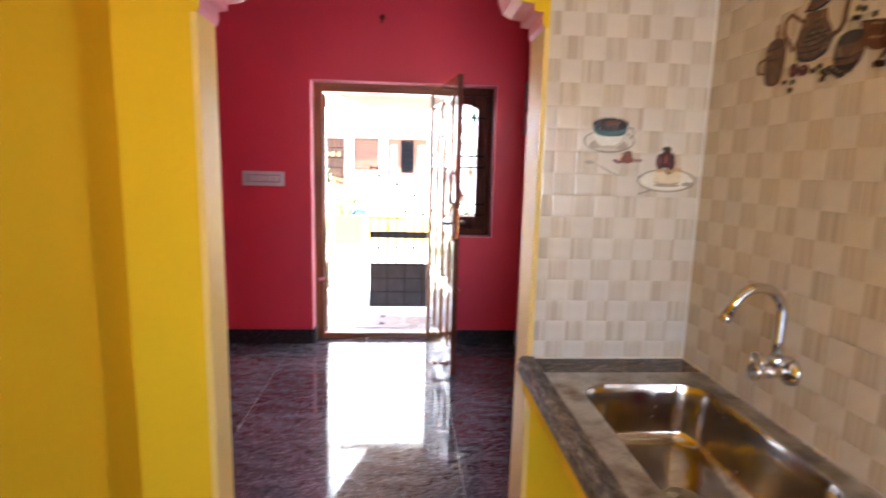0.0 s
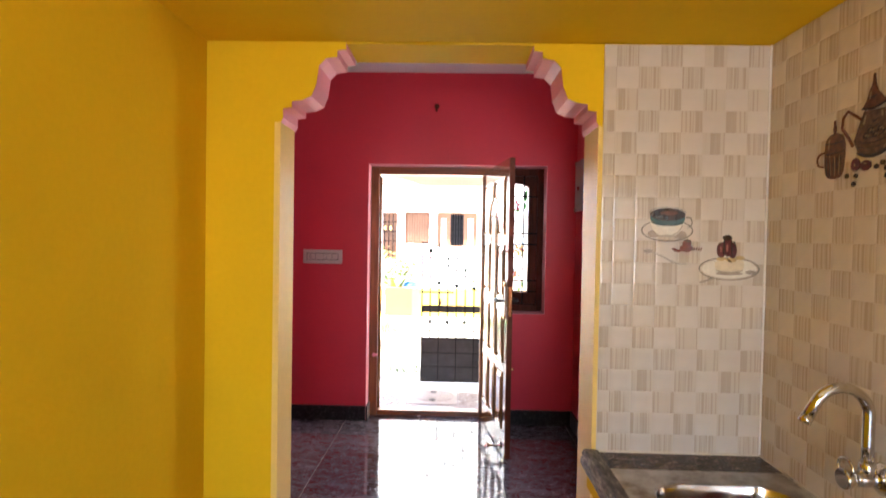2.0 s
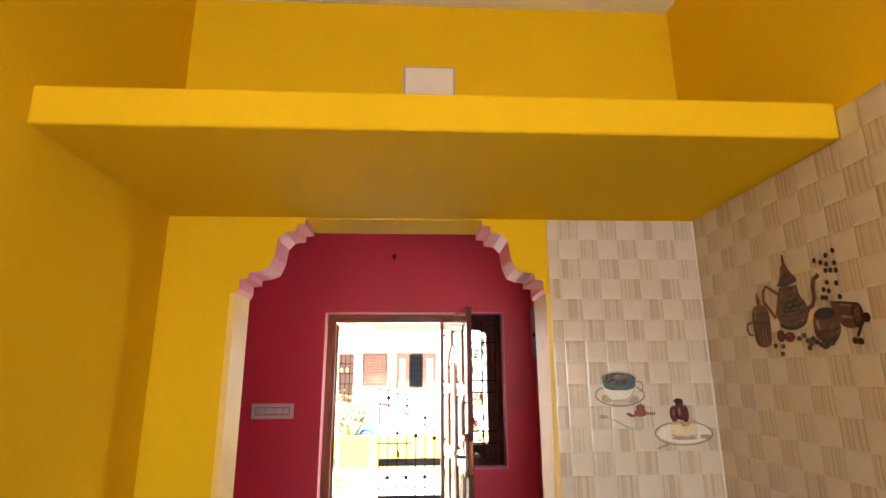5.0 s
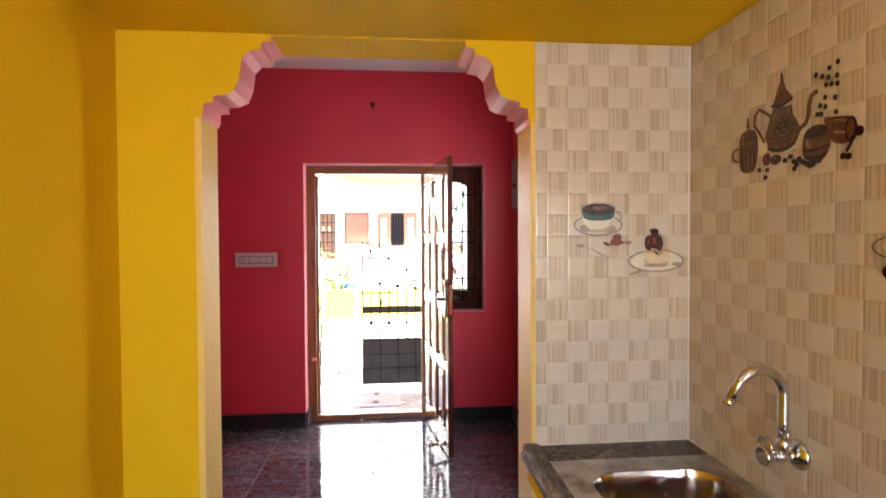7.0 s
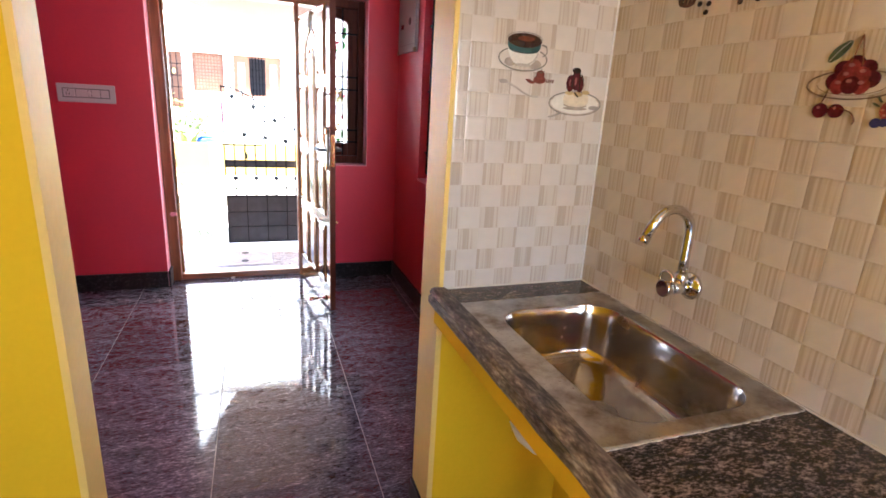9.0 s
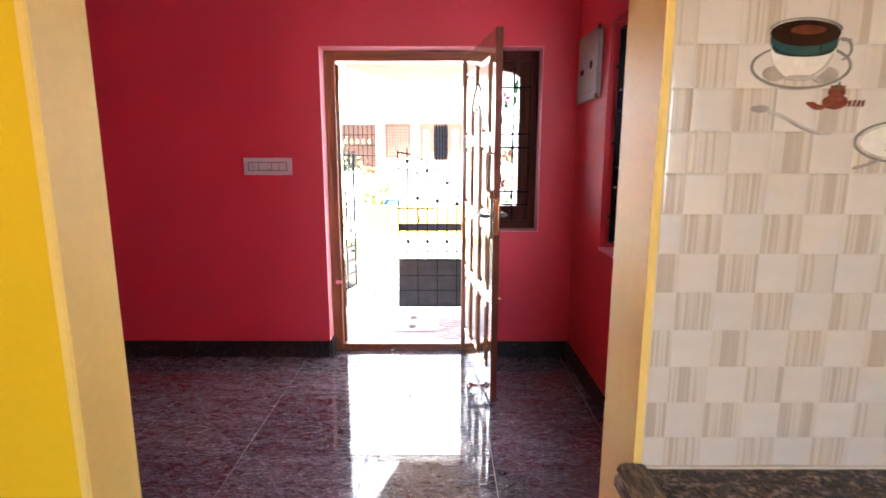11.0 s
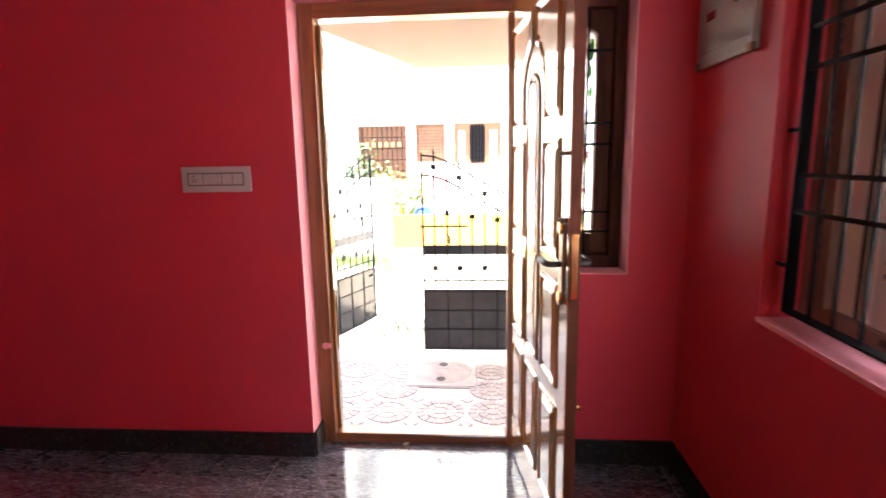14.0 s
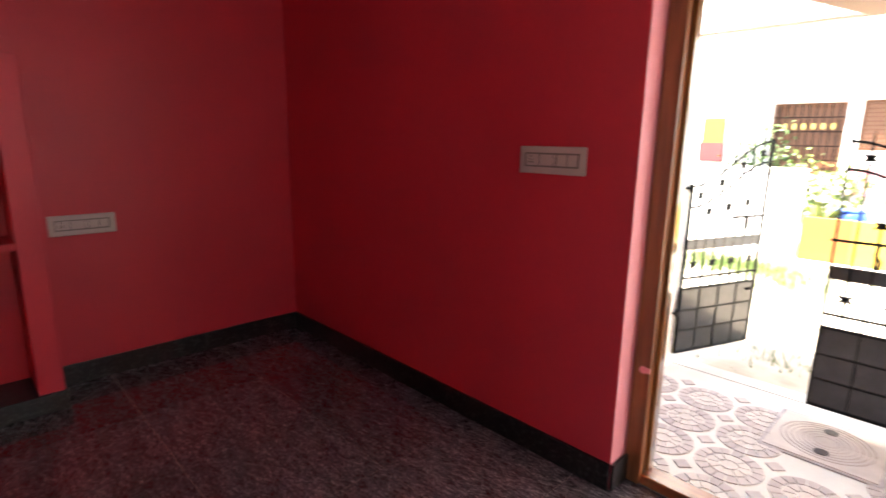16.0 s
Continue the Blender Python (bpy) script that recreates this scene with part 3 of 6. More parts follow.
P_BROWN, P_DARK, P_TAN = paint("brown", (0.115, 0.034, 0.017), vary=0.4, scale=70), paint("dark_brown", (0.028, 0.009, 0.005)), paint("tan", (0.185, 0.072, 0.034), vary=0.55, scale=60)
P_TEAL, P_WHITE, P_GREY = paint("teal", (0.022, 0.075, 0.075)), paint("white", (0.74, 0.70, 0.64), vary=0.05), paint("grey", (0.22, 0.20, 0.18))
P_RED, P_DRED, P_CREAM = paint("red", (0.21, 0.032, 0.028), vary=0.5, scale=90), paint("dark_red", (0.085, 0.012, 0.016), vary=0.5, scale=90), paint("cream", (0.68, 0.58, 0.44), vary=0.12)
P_GREEN, P_BLUE, P_SPOON = paint("green", (0.085, 0.10, 0.055), vary=0.4), paint("blue", (0.03, 0.03, 0.13)), paint("silver", (0.33, 0.29, 0.26), vary=0.2)
P_PURPLE = paint("rim_brown", (0.20, 0.14, 0.10))


SINGLE = ("sepal", "engraving_shine", "spoon", "spoon_bowl", "cherry", "bean", "berry", "blueberry", "fruit", "blossom", "gleam", "pot_gleam", "stem")


def softened(pts):
    """Cut every corner of an outline once."""
    out = []
    for a, b in zip(pts, pts[1:] + pts[:1]):
        out += [(0.78 * a[0] + 0.22 * b[0], 0.78 * a[1] + 0.22 * b[1]), (0.22 * a[0] + 0.78 * b[0], 0.22 * a[1] + 0.78 * b[1])]
    return out


def motif_part(parent, name, mat_, outlines, plane, layer, label=""):
    """Thin printed areas on the divider's tiles ('y', numbers x, z) or on the side wall's tiles ('x', numbers y, z)."""
    at = (1.5102 if plane == "y" else 0.9397) - 0.00025 * layer
    groups = [[pts] for pts in outlines] if name in SINGLE else [outlines]
    for group in groups:
        bm = bmesh.new()
        for pts in group:
            at -= 0.00004
            if len(pts) < 11:
                pts = softened(softened(pts))
            prism(bm, pts, plane, at - 0.0006, at + 0.0012)
        ob = part(name, bm, mat_, parent, label)
    return ob


def band(pts_out, pts_in):
    """A closed ring cut open at its seam, as one outline."""
    return pts_out + [pts_out[0]] + [pts_in[0]] + pts_in[::-1]


def strokes(path, w):
    """A ribbon of width w along a line, as one outline."""
    l, r = [], []
    for i, p in enumerate(path):
        a, b = path[max(i - 1, 0)], path[min(i + 1, len(path) - 1)]
        dx, dz = b[0] - a[0], b[1] - a[1]
        n = math.hypot(dx, dz) or 1
        l.append((p[0] - dz / n * w / 2, p[1] + dx / n * w / 2)), r.append((p[0] + dz / n * w / 2, p[1] - dx / n * w / 2))
    return l + r[::-1]


def half_ring(cx, cz, rx, rz, w, a0, a1, n=24):
    return strokes(ellipse(cx, cz, rx, rz, n, a0, a1), w)


P_GLEAM = paint("pale_pink", (0.33, 0.13, 0.11))
cup = thing("cup_motif", (0.66, 1.511, 1.517), "coffee cup with teal band and saucer printed on wall tiles", "tile print")
cx, cz = 0.661, 1.541
P_SHADE, P_PALE = paint("warm_shade", (0.36, 0.30, 0.255), vary=0.2), paint("pale_shine", (0.46, 0.41, 0.365), vary=0.1)
motif_part(cup, "saucer_shade", P_SHADE, [ellipse(cx - 0.038, cz - 0.010, 0.017, 0.011, 14), ellipse(cx + 0.036, cz - 0.012, 0.020, 0.012, 14), strokes(ellipse(cx, cz - 0.004, 0.066, 0.027, 20, 215, 330), 0.004)], "y", 1, "soft grey shadow on the saucer")
motif_part(cup, "saucer", P_GREY, [half_ring(cx, cz, 0.072, 0.030, 0.0032, 90, 270), half_ring(cx, cz, 0.072, 0.030, 0.0032, 270, 450)], "y", 2)
motif_part(cup, "bowl", P_WHITE, [ellipse(cx, cz + 0.030, 0.048, 0.050, 22, 180, 360)], "y", 3, "white cup bowl")
motif_part(cup, "bowl_shade", P_PALE, [ellipse(cx, cz - 0.016, 0.026, 0.004, 12), strokes(ellipse(cx, cz + 0.030, 0.045, 0.046, 12, 290, 345), 0.004)], "y", 4)
motif_part(cup, "teal_band", P_TEAL, [[(cx - 0.0505, cz + 0.049), (cx + 0.0505, cz + 0.049), (cx + 0.047, cz + 0.020), (cx + 0.022, cz + 0.013), (cx - 0.022, cz + 0.013), (cx - 0.047, cz + 0.020)]], "y", 5)
motif_part(cup, "band_lines", P_DARK, [strokes(ellipse(cx, cz + 0.034, 0.0485, 0.020, 16, 200, 340), 0.0014), strokes([(cx + 0.024, cz + 0.018), (cx + 0.026, cz + 0.046)], 0.0012)], "y", 6)
motif_part(cup, "coffee", P_DARK, [ellipse(cx, cz + 0.0455, 0.0505, 0.0180)], "y", 7, "dark brown coffee")
motif_part(cup, "coffee_gleam", P_BROWN, [ellipse(cx + 0.003, cz + 0.050, 0.026, 0.0065, 16)], "y", 8)
motif_part(cup, "cup_rim", P_GREY, [half_ring(cx, cz + 0.050, 0.0515, 0.0160, 0.0016, 0, 180)], "y", 9)
motif_part(cup, "cup_handle", P_GREY, [half_ring(cx + 0.055, cz + 0.024, 0.015, 0.015, 0.0026, -80, 100), strokes([(cx + 0.052, cz + 0.038), (cx + 0.068, cz + 0.036)], 0.004)], "y", 4)
motif_part(cup, "spoon", P_PALE, [strokes([(0.616, 1.480), (0.645, 1.469), (0.672, 1.454), (0.696, 1.446), (0.719, 1.446)], 0.0050)], "y", 1, "grey printed spoon")
motif_part(cup, "spoon_bowl", P_SPOON, [ellipse(0.608, 1.481, 0.013, 0.0055, 14), strokes([(0.650, 1.465), (0.676, 1.451), (0.700, 1.444)], 0.0012)], "y", 2)
motif_part(cup, "spice", paint("paprika", (0.17, 0.035, 0.022), vary=0.5, scale=120), [[(0.672, 1.490), (0.684, 1.492), (0.694, 1.486), (0.704, 1.488), (0.702, 1.480), (0.688, 1.479)], ellipse(0.717, 1.491, 0.019, 0.011, 12), ellipse(0.718, 1.505, 0.013, 0.011, 10)] + [strokes([(0.738 + 0.0065 * i, 1.484), (0.740 + 0.0065 * i, 1.494)], 0.0030) for i in range(4)], "y", 2, "dark red spice")
motif_part(cup, "sprig", P_GREEN, [strokes([(0.719, 1.506), (0.720, 1.520)], 0.002), strokes([(0.719, 1.508), (0.730, 1.514)], 0.002), strokes([(0.718, 1.508), (0.708, 1.514)], 0.002)], "y", 3)
cake = thing("cake_motif", (0.84, 1.511, 1.407), "printed cream cake with berries on a glass plate, on wall tiles", "tile print")
cx, cz = 0.839, 1.434
motif_part(cake, "plate_inside", P_WHITE, [ellipse(cx, cz, 0.078, 0.027)], "y", 1)
motif_part(cake, "plate", P_GREY, [half_ring(cx, cz, 0.0845, 0.032, 0.0030, 90, 270), half_ring(cx, cz, 0.0845, 0.032, 0.0030, 270, 450)], "y", 2)
motif_part(cake, "plate_shade", P_SHADE, [strokes(ellipse(cx, cz - 0.001, 0.080, 0.030, 14, 250, 330), 0.004), ellipse(cx, cz - 0.013, 0.040, 0.005, 14)], "y", 3, "soft shadow on the plate")
motif_part(cake, "sponge", P_CREAM, [[(cx - 0.042, cz + 0.026), (cx + 0.042, cz + 0.029), (cx + 0.040, cz - 0.004), (cx + 0.020, cz - 0.011), (cx - 0.022, cz - 0.011), (cx - 0.040, cz - 0.003)]], "y", 4, "cream-coloured cake")
motif_part(cake, "cake_base", P_SHADE, [strokes([(cx - 0.038, cz - 0.004), (cx - 0.016, cz - 0.010), (cx + 0.018, cz - 0.010), (cx + 0.038, cz - 0.004)], 0.0035)], "y", 5)
motif_part(cake, "cream_top", paint("custard", (0.55, 0.40, 0.20), vary=0.3), [ellipse(cx - 0.024, cz + 0.028, 0.014, 0.0055, 10), ellipse(cx + 0.004, cz + 0.026, 0.016, 0.007, 10), ellipse(cx + 0.030, cz + 0.032, 0.013, 0.006, 10)], "y", 6)
motif_part(cake, "berry", P_DRED, [ellipse(cx - 0.024, cz + 0.054, 0.013, 0.023, 12), ellipse(cx - 0.006, cz + 0.062, 0.016, 0.027, 12), ellipse(cx + 0.008, cz + 0.052, 0.012, 0.022, 12)], "y", 7, "dark red berries")
motif_part(cake, "syrup", P_DARK, [ellipse(cx - 0.008, cz + 0.089, 0.014, 0.008, 10), strokes([(cx - 0.016, cz + 0.085), (cx - 0.018, cz + 0.040)], 0.0032), strokes([(cx + 0.004, cz + 0.086), (cx + 0.006, cz + 0.036)], 0.0032), strokes([(cx + 0.010, cz + 0.080), (cx + 0.018, cz + 0.060)], 0.003), strokes([(cx - 0.008, cz + 0.030), (cx + 0.006, cz + 0.018)], 0.004)], "y", 8)
motif_part(cake, "berry_gleam", paint("rose", (0.34, 0.10, 0.09)), [ellipse(cx - 0.008, cz + 0.060, 0.003, 0.012, 10), ellipse(cx - 0.026, cz + 0.056, 0.002, 0.009, 10)], "y", 9)
motif_part(cake, "spoon", P_SPOON, [strokes([(cx - 0.083, cz - 0.040), (cx - 0.066, cz - 0.036), (cx - 0.044, cz - 0.027)], 0.0045), ellipse(cx + 0.062, cz - 0.009, 0.017, 0.006, 14)], "y", 4)

P_OLIVE, P_RUSSET, P_SHINE = paint("dim_bronze", (0.10, 0.046, 0.022), vary=0.5, scale=80), paint("russet", (0.105, 0.038, 0.017), vary=0.45, scale=70), paint("bronze_shine", (0.24, 0.15, 0.075), vary=0.3, scale=80)
pot = thing("coffee_pot_motif", (0.942, 1.12, 1.64), "printed brown coffee pot, cup, jar and mill on wall tiles", "tile print")
motif_part(pot, "pot_body", P_OLIVE, [[(1.166, 1.800), (1.181, 1.767), (1.193, 1.738), (1.178, 1.708), (1.150, 1.698), (1.122, 1.698), (1.100, 1.708), (1.086, 1.732), (1.093, 1.752), (1.108, 1.773), (1.112, 1.795)]], "x", 1, "brown engraved pot body")
motif_part(pot, "pot_foot", P_DARK, [[(1.186, 1.716), (1.176, 1.702), (1.140, 1.694), (1.106, 1.702), (1.094, 1.716), (1.110, 1.708), (1.140, 1.702), (1.170, 1.708)]], "x", 2)
motif_part(pot, "pot_lid", P_RUSSET, [[(1.172, 1.804), (1.160, 1.820), (1.152, 1.842), (1.146, 1.850), (1.143, 1.874), (1.139, 1.874), (1.136, 1.850), (1.130, 1.836), (1.110, 1.812), (1.108, 1.806), (1.140, 1.798)]], "x", 3)
motif_part(pot, "lid_edge", P_DARK, [strokes([(1.173, 1.805), (1.140, 1.799), (1.107, 1.808)], 0.004), strokes([(1.158, 1.823), (1.131, 1.827)], 0.0022)], "x", 4)
motif_part(pot, "pot_spout", P_RUSSET, [strokes([(1.092, 1.735), (1.072, 1.744), (1.064, 1.758), (1.063, 1.781), (1.057, 1.799), (1.042, 1.806)], 0.0095)], "x", 2)
motif_part(pot, "pot_handle", P_BROWN, [strokes([(1.196, 1.728), (1.210, 1.750), (1.230, 1.774), (1.227, 1.798), (1.213, 1.810), (1.195, 1.798), (1.172, 1.782)], 0.0065)], "x", 2)
rows = [strokes([(1.182 - 0.008 * k, 1.722 + 0.011 * k), (1.140, 1.715 + 0.011 * k), (1.097 + 0.006 * k, 1.722 + 0.011 * k)], 0.0016) for k in range(6)]
rows += [half_ring(1.160 - 0.013 * k, 1.744 + (k % 2) * 0.010, 0.0060, 0.0060, 0.0016, 0, 350, 12) for k in range(5)]
motif_part(pot, "engraving", P_DARK, rows, "x", 3)
motif_part(pot, "engraving_shine", P_SHINE, [half_ring(1.157 - 0.013 * k, 1.741 + (k % 2) * 0.010, 0.0045, 0.0045, 0.0014, 20, 200, 8) for k in range(5)] + [strokes([(1.160, 1.790), (1.166, 1.770)], 0.004), strokes([(1.118, 1.792), (1.116, 1.778)], 0.003), strokes([(1.110, 1.712), (1.098, 1.728)], 0.002)], "x", 4)
motif_part(pot, "tall_cup", P_RUSSET, [[(1.278, 1.668), (1.284, 1.700), (1.283, 1.748), (1.273, 1.764), (1.249, 1.770), (1.228, 1.762), (1.219, 1.745), (1.218, 1.715), (1.224, 1.667), (1.250, 1.660)]], "x", 1)
motif_part(pot, "cup_finial", P_BROWN, [ellipse(1.252, 1.778, 0.005, 0.010, 10), ellipse(1.253, 1.792, 0.003, 0.007, 8)], "x", 2)
motif_part(pot, "tall_cup_handle", P_BROWN, [strokes([(1.284, 1.728), (1.303, 1.726), (1.310, 1.712), (1.303, 1.697), (1.286, 1.694)], 0.005)], "x", 2)
motif_part(pot, "cup_bands", P_SHINE, [strokes([(1.262, 1.672), (1.266, 1.720)], 0.0032), strokes([(1.248, 1.668), (1.250, 1.715)], 0.0022), strokes([(1.235, 1.672), (1.235, 1.716)], 0.0022), strokes([(1.270, 1.732), (1.268, 1.758)], 0.004)], "x", 2)
motif_part(pot, "cup_lines", P_DARK, [strokes([(1.283, 1.724), (1.250, 1.720), (1.219, 1.724)], 0.002), strokes([(1.283, 1.748), (1.250, 1.744), (1.220, 1.748)], 0.002)] + [strokes([(1.274 - 0.011 * k, 1.670), (1.276 - 0.011 * k, 1.714)], 0.0018) for k in range(5)], "x", 3)
motif_part(pot, "jar", P_RUSSET, [[(1.072, 1.727), (1.079, 1.704), (1.078, 1.677), (1.063, 1.663), (1.042, 1.658), (1.024, 1.662), (1.009, 1.681), (1.007, 1.702), (1.014, 1.722), (1.042, 1.735)]], "x", 3)
motif_part(pot, "jar_mouth", P_DARK, [ellipse(1.042, 1.722, 0.029, 0.013, 16), strokes([(1.078, 1.690), (1.042, 1.682), (1.008, 1.690)], 0.0025), [(1.076, 1.676), (1.060, 1.662), (1.030, 1.660), (1.012, 1.678), (1.040, 1.670)]], "x", 4)
motif_part(pot, "mill", P_RUSSET, [[(1.028, 1.745), (0.990, 1.742), (0.958, 1.733), (0.951, 1.713), (0.956, 1.692), (0.974, 1.683), (1.004, 1.692), (1.012, 1.720)]], "x", 2)
motif_part(pot, "mill_crank", P_DARK, [half_ring(0.960, 1.710, 0.011, 0.023, 0.004, 0, 350, 18), ellipse(0.942, 1.703, 0.009, 0.010, 12), strokes([(0.955, 1.698), (0.960, 1.683), (0.970, 1.668)], 0.0055), ellipse(0.977, 1.661, 0.007, 0.007, 10), ellipse(0.965, 1.659, 0.007, 0.007, 10), strokes([(1.026, 1.746), (0.960, 1.734)], 0.0025)], "x", 4)
beans = [(1.210, 1.664), (1.184, 1.661), (1.189, 1.644), (1.128, 1.675), (1.112, 1.681), (1.102, 1.669), (1.087, 1.672), (1.100, 1.653), (1.057, 1.653), (1.035, 1.660), (1.076, 1.664), (1.065, 1.658), (1.049, 1.655), (1.094, 1.662)]
falling = [(1.044, 1.838), (1.028, 1.830), (1.013, 1.824), (0.992, 1.822), (1.018, 1.811), (1.005, 1.809), (0.991, 1.806), (1.020, 1.786), (0.996, 1.780), (1.032, 1.772), (1.019, 1.767), (1.039, 1.756), (1.029, 1.754), (0.993, 1.751), (1.010, 1.842), (0.990, 1.848)]
motif_part(pot, "bean", P_DARK, [ellipse(y, z, 0.0068, 0.0060, 8) for y, z in beans] + [ellipse(y, z, 0.0046, 0.0060, 8) for y, z in falling], "x", 5, "dark coffee beans")
motif_part(pot, "fruit", P_DRED, [ellipse(1.186, 1.686, 0.013, 0.015, 12), ellipse(1.157, 1.681, 0.016, 0.012, 12)], "x", 4)
motif_part(pot, "pot_gleam", P_SHINE, [strokes([(1.062, 1.688), (1.066, 1.710)], 0.007), strokes([(0.998, 1.736), (0.970, 1.729)], 0.003), strokes([(1.000, 1.712), (0.972, 1.706)], 0.005), strokes([(1.188, 1.690), (1.186, 1.682)], 0.002), strokes([(1.162, 1.686), (1.154, 1.684)], 0.002), strokes([(1.150, 1.822), (1.148, 1.838)], 0.003)], "x", 6, "pale gleams on the metal")

fruit = thing("fruit_motif", (0.942, 0.80, 1.40), "printed plate of cherries, apple and berries on wall tiles", "tile print")
cy, cz = 0.836, 1.485
motif_part(fruit, "plate", paint("beige", (0.60, 0.50, 0.41), vary=0.06), [ellipse(cy, cz - 0.001, 0.060, 0.019)], "x", 1, "white plate with a brown rim")
motif_part(fruit, "rim", P_PURPLE, [half_ring(cy, cz, 0.077, 0.024, 0.0024, 90, 270), half_ring(cy, cz, 0.077, 0.024, 0.0024, 270, 450), half_ring(cy, cz, 0.058, 0.017, 0.0012, 180, 360)], "x", 2)
motif_part(fruit, "cherry", P_DRED, [ellipse(cy + dy, cz + dz, 0.015, 0.014, 14) for dy, dz in ((0.030, 0.006), (0.020, 0.026), (0.000, 0.034), (-0.020, 0.026), (-0.030, 0.008))], "x", 3, "dark red cherries")
motif_part(fruit, "cherry", P_RED, [ellipse(cy + dy, cz + dz, 0.015, 0.014, 14) for dy, dz in ((0.012, 0.012), (-0.013, 0.015), (0.006, 0.028), (-0.016, -0.002), (0.020, -0.002))], "x", 4)
motif_part(fruit, "cherry", P_DRED, [ellipse(cy + 0.001, cz - 0.001, 0.016, 0.015, 14)], "x", 5)
motif_part(fruit, "leaf", P_GREEN, [[(0.885, 1.520), (0.886, 1.534), (0.874, 1.550), (0.850, 1.560), (0.852, 1.546), (0.866, 1.530)]], "x", 3, "dark green leaf")
motif_part(fruit, "leaf_rib", P_PALE, [strokes([(0.884, 1.523), (0.869, 1.542), (0.852, 1.557)], 0.0012)], "x", 4)
motif_part(fruit, "stem", P_TAN, [strokes([(cy + 0.010, 1.515), (cy - 0.001, 1.566)], 0.0016), strokes([(cy - 0.012, 1.515), (cy - 0.001, 1.566)], 0.0016), strokes([(0.879, 1.452), (0.872, 1.478)], 0.0014), strokes([(0.845, 1.446), (0.824, 1.440), (0.815, 1.426), (0.818, 1.420)], 0.0016)], "x", 6)
motif_part(fruit, "cherry", P_DRED, [ellipse(0.879, 1.441, 0.014, 0.013, 14), ellipse(0.851, 1.441, 0.014, 0.012, 14)], "x", 3)
motif_part(fruit, "apple", P_DRED, [[(0.779, 1.530), (0.774, 1.548), (0.760, 1.558), (0.748, 1.553), (0.734, 1.560), (0.712, 1.556), (0.698, 1.536), (0.698, 1.512), (0.710, 1.492), (0.730, 1.484), (0.752, 1.486), (0.770, 1.500), (0.779, 1.515)]], "x", 2, "large red apple")
motif_part(fruit, "apple_shine", P_RED, [ellipse(0.762, 1.530, 0.008, 0.018, 12), ellipse(0.722, 1.520, 0.012, 0.024, 12)], "x", 3)
motif_part(fruit, "apple_leaf", P_GREEN, [[(0.748, 1.556), (0.738, 1.572), (0.706, 1.582), (0.700, 1.566), (0.722, 1.556)]], "x", 4)
motif_part(fruit, "blossom", P_CREAM, [ellipse(0.708 + 0.011 * math.cos(math.tau * k / 5), 1.496 + 0.010 * math.sin(math.tau * k / 5), 0.008, 0.007, 10) for k in range(5)] + [ellipse(0.722, 1.530, 0.007, 0.008, 10)], "x", 5)
grains = [(0.754 + 0.0088 * (k % 6 - 2.5) + 0.0044 * (k // 6 % 2), 1.428 + 0.0085 * (k // 6)) for k in range(30)]
motif_part(fruit, "raspberry", P_RED, [ellipse(0.753, 1.444, 0.028, 0.022, 16)], "x", 3)
motif_part(fruit, "raspberry_grains", P_GLEAM, [ellipse(y, z, 0.0028, 0.0022, 7) for y, z in grains if ((y - 0.753) / 0.025) ** 2 + ((z - 1.444) / 0.019) ** 2 < 1], "x", 4, "pale dots of the raspberry")
motif_part(fruit, "sepal", P_GREEN, [strokes([(0.782, 1.450), (0.794, 1.456)], 0.003), strokes([(0.780, 1.456), (0.788, 1.466)], 0.003), strokes([(0.724, 1.452), (0.712, 1.460)], 0.003)], "x", 4)
motif_part(fruit, "blueberry", P_BLUE, [ellipse(0.782, 1.424, 0.009, 0.008, 12), ellipse(0.770, 1.425, 0.007, 0.007, 12), ellipse(0.736, 1.420, 0.010, 0.009, 12), ellipse(0.720, 1.424, 0.008, 0.008, 12)], "x", 5)
motif_part(fruit, "gleam", P_GLEAM, [ellipse(cy + dy, cz + dz, 0.0050, 0.0032, 10) for dy, dz in ((0.012, 0.018), (-0.014, 0.022), (0.006, 0.032), (-0.016, 0.003), (0.022, 0.004), (0.004, 0.006))] + [ellipse(0.882, 1.446, 0.0025, 0.003, 8), ellipse(0.853, 1.446, 0.0025, 0.003, 8)], "x", 7, "pale gleams on the fruit")

# pale sealing line where the worktop meets the tiles
bm = bmesh.new()
box(bm, 0.9375, 0.9425, YB, 1.511, CT, CT + 0.004)
box(bm, 0.476, 0.9375, 1.5065, 1.511, CT, CT + 0.004)
structure("trim_worktop_seal", bm, TILE_BED, "pale grout line between worktop and tiles", "trim")
box_ = B(0.9375, 0.9415, 1.5075, 1.5112, CT + 0.004, 2.069)
structure("trim_tile_corner", box_, WHITEPLASTIC, "white grout line in the tiled corner", "trim")

# ---- front door and window frame ----
FY0, FY1 = 4.335, 4.430
door_frame = thing("door_frame", (-0.19, FY0, 0), "brown polished wooden frame round the open front door", "door frame")
bm = B(DX0 + 0.003, DX0 + 0.072, FY0, FY1, 0.0, 2.101, bevel=0.004)
part("post", bm, FRAMEWOOD, door_frame)
part("rebate", B(DX0 + 0.072, DX0 + 0.090, FY0 + 0.045, FY1, 0.05, 2.02, bevel=0.003), DOORWOOD, door_frame)
part("head", B(DX0 + 0.0725, DXM + 0.0, FY0, FY1, 2.036, 2.101, bevel=0.004), FRAMEWOOD_H, door_frame)
part("mullion", B(0.272, DXM - 0.001, FY0, FY1, 0.0, 2.0355, bevel=0.004), FRAMEWOOD, door_frame)
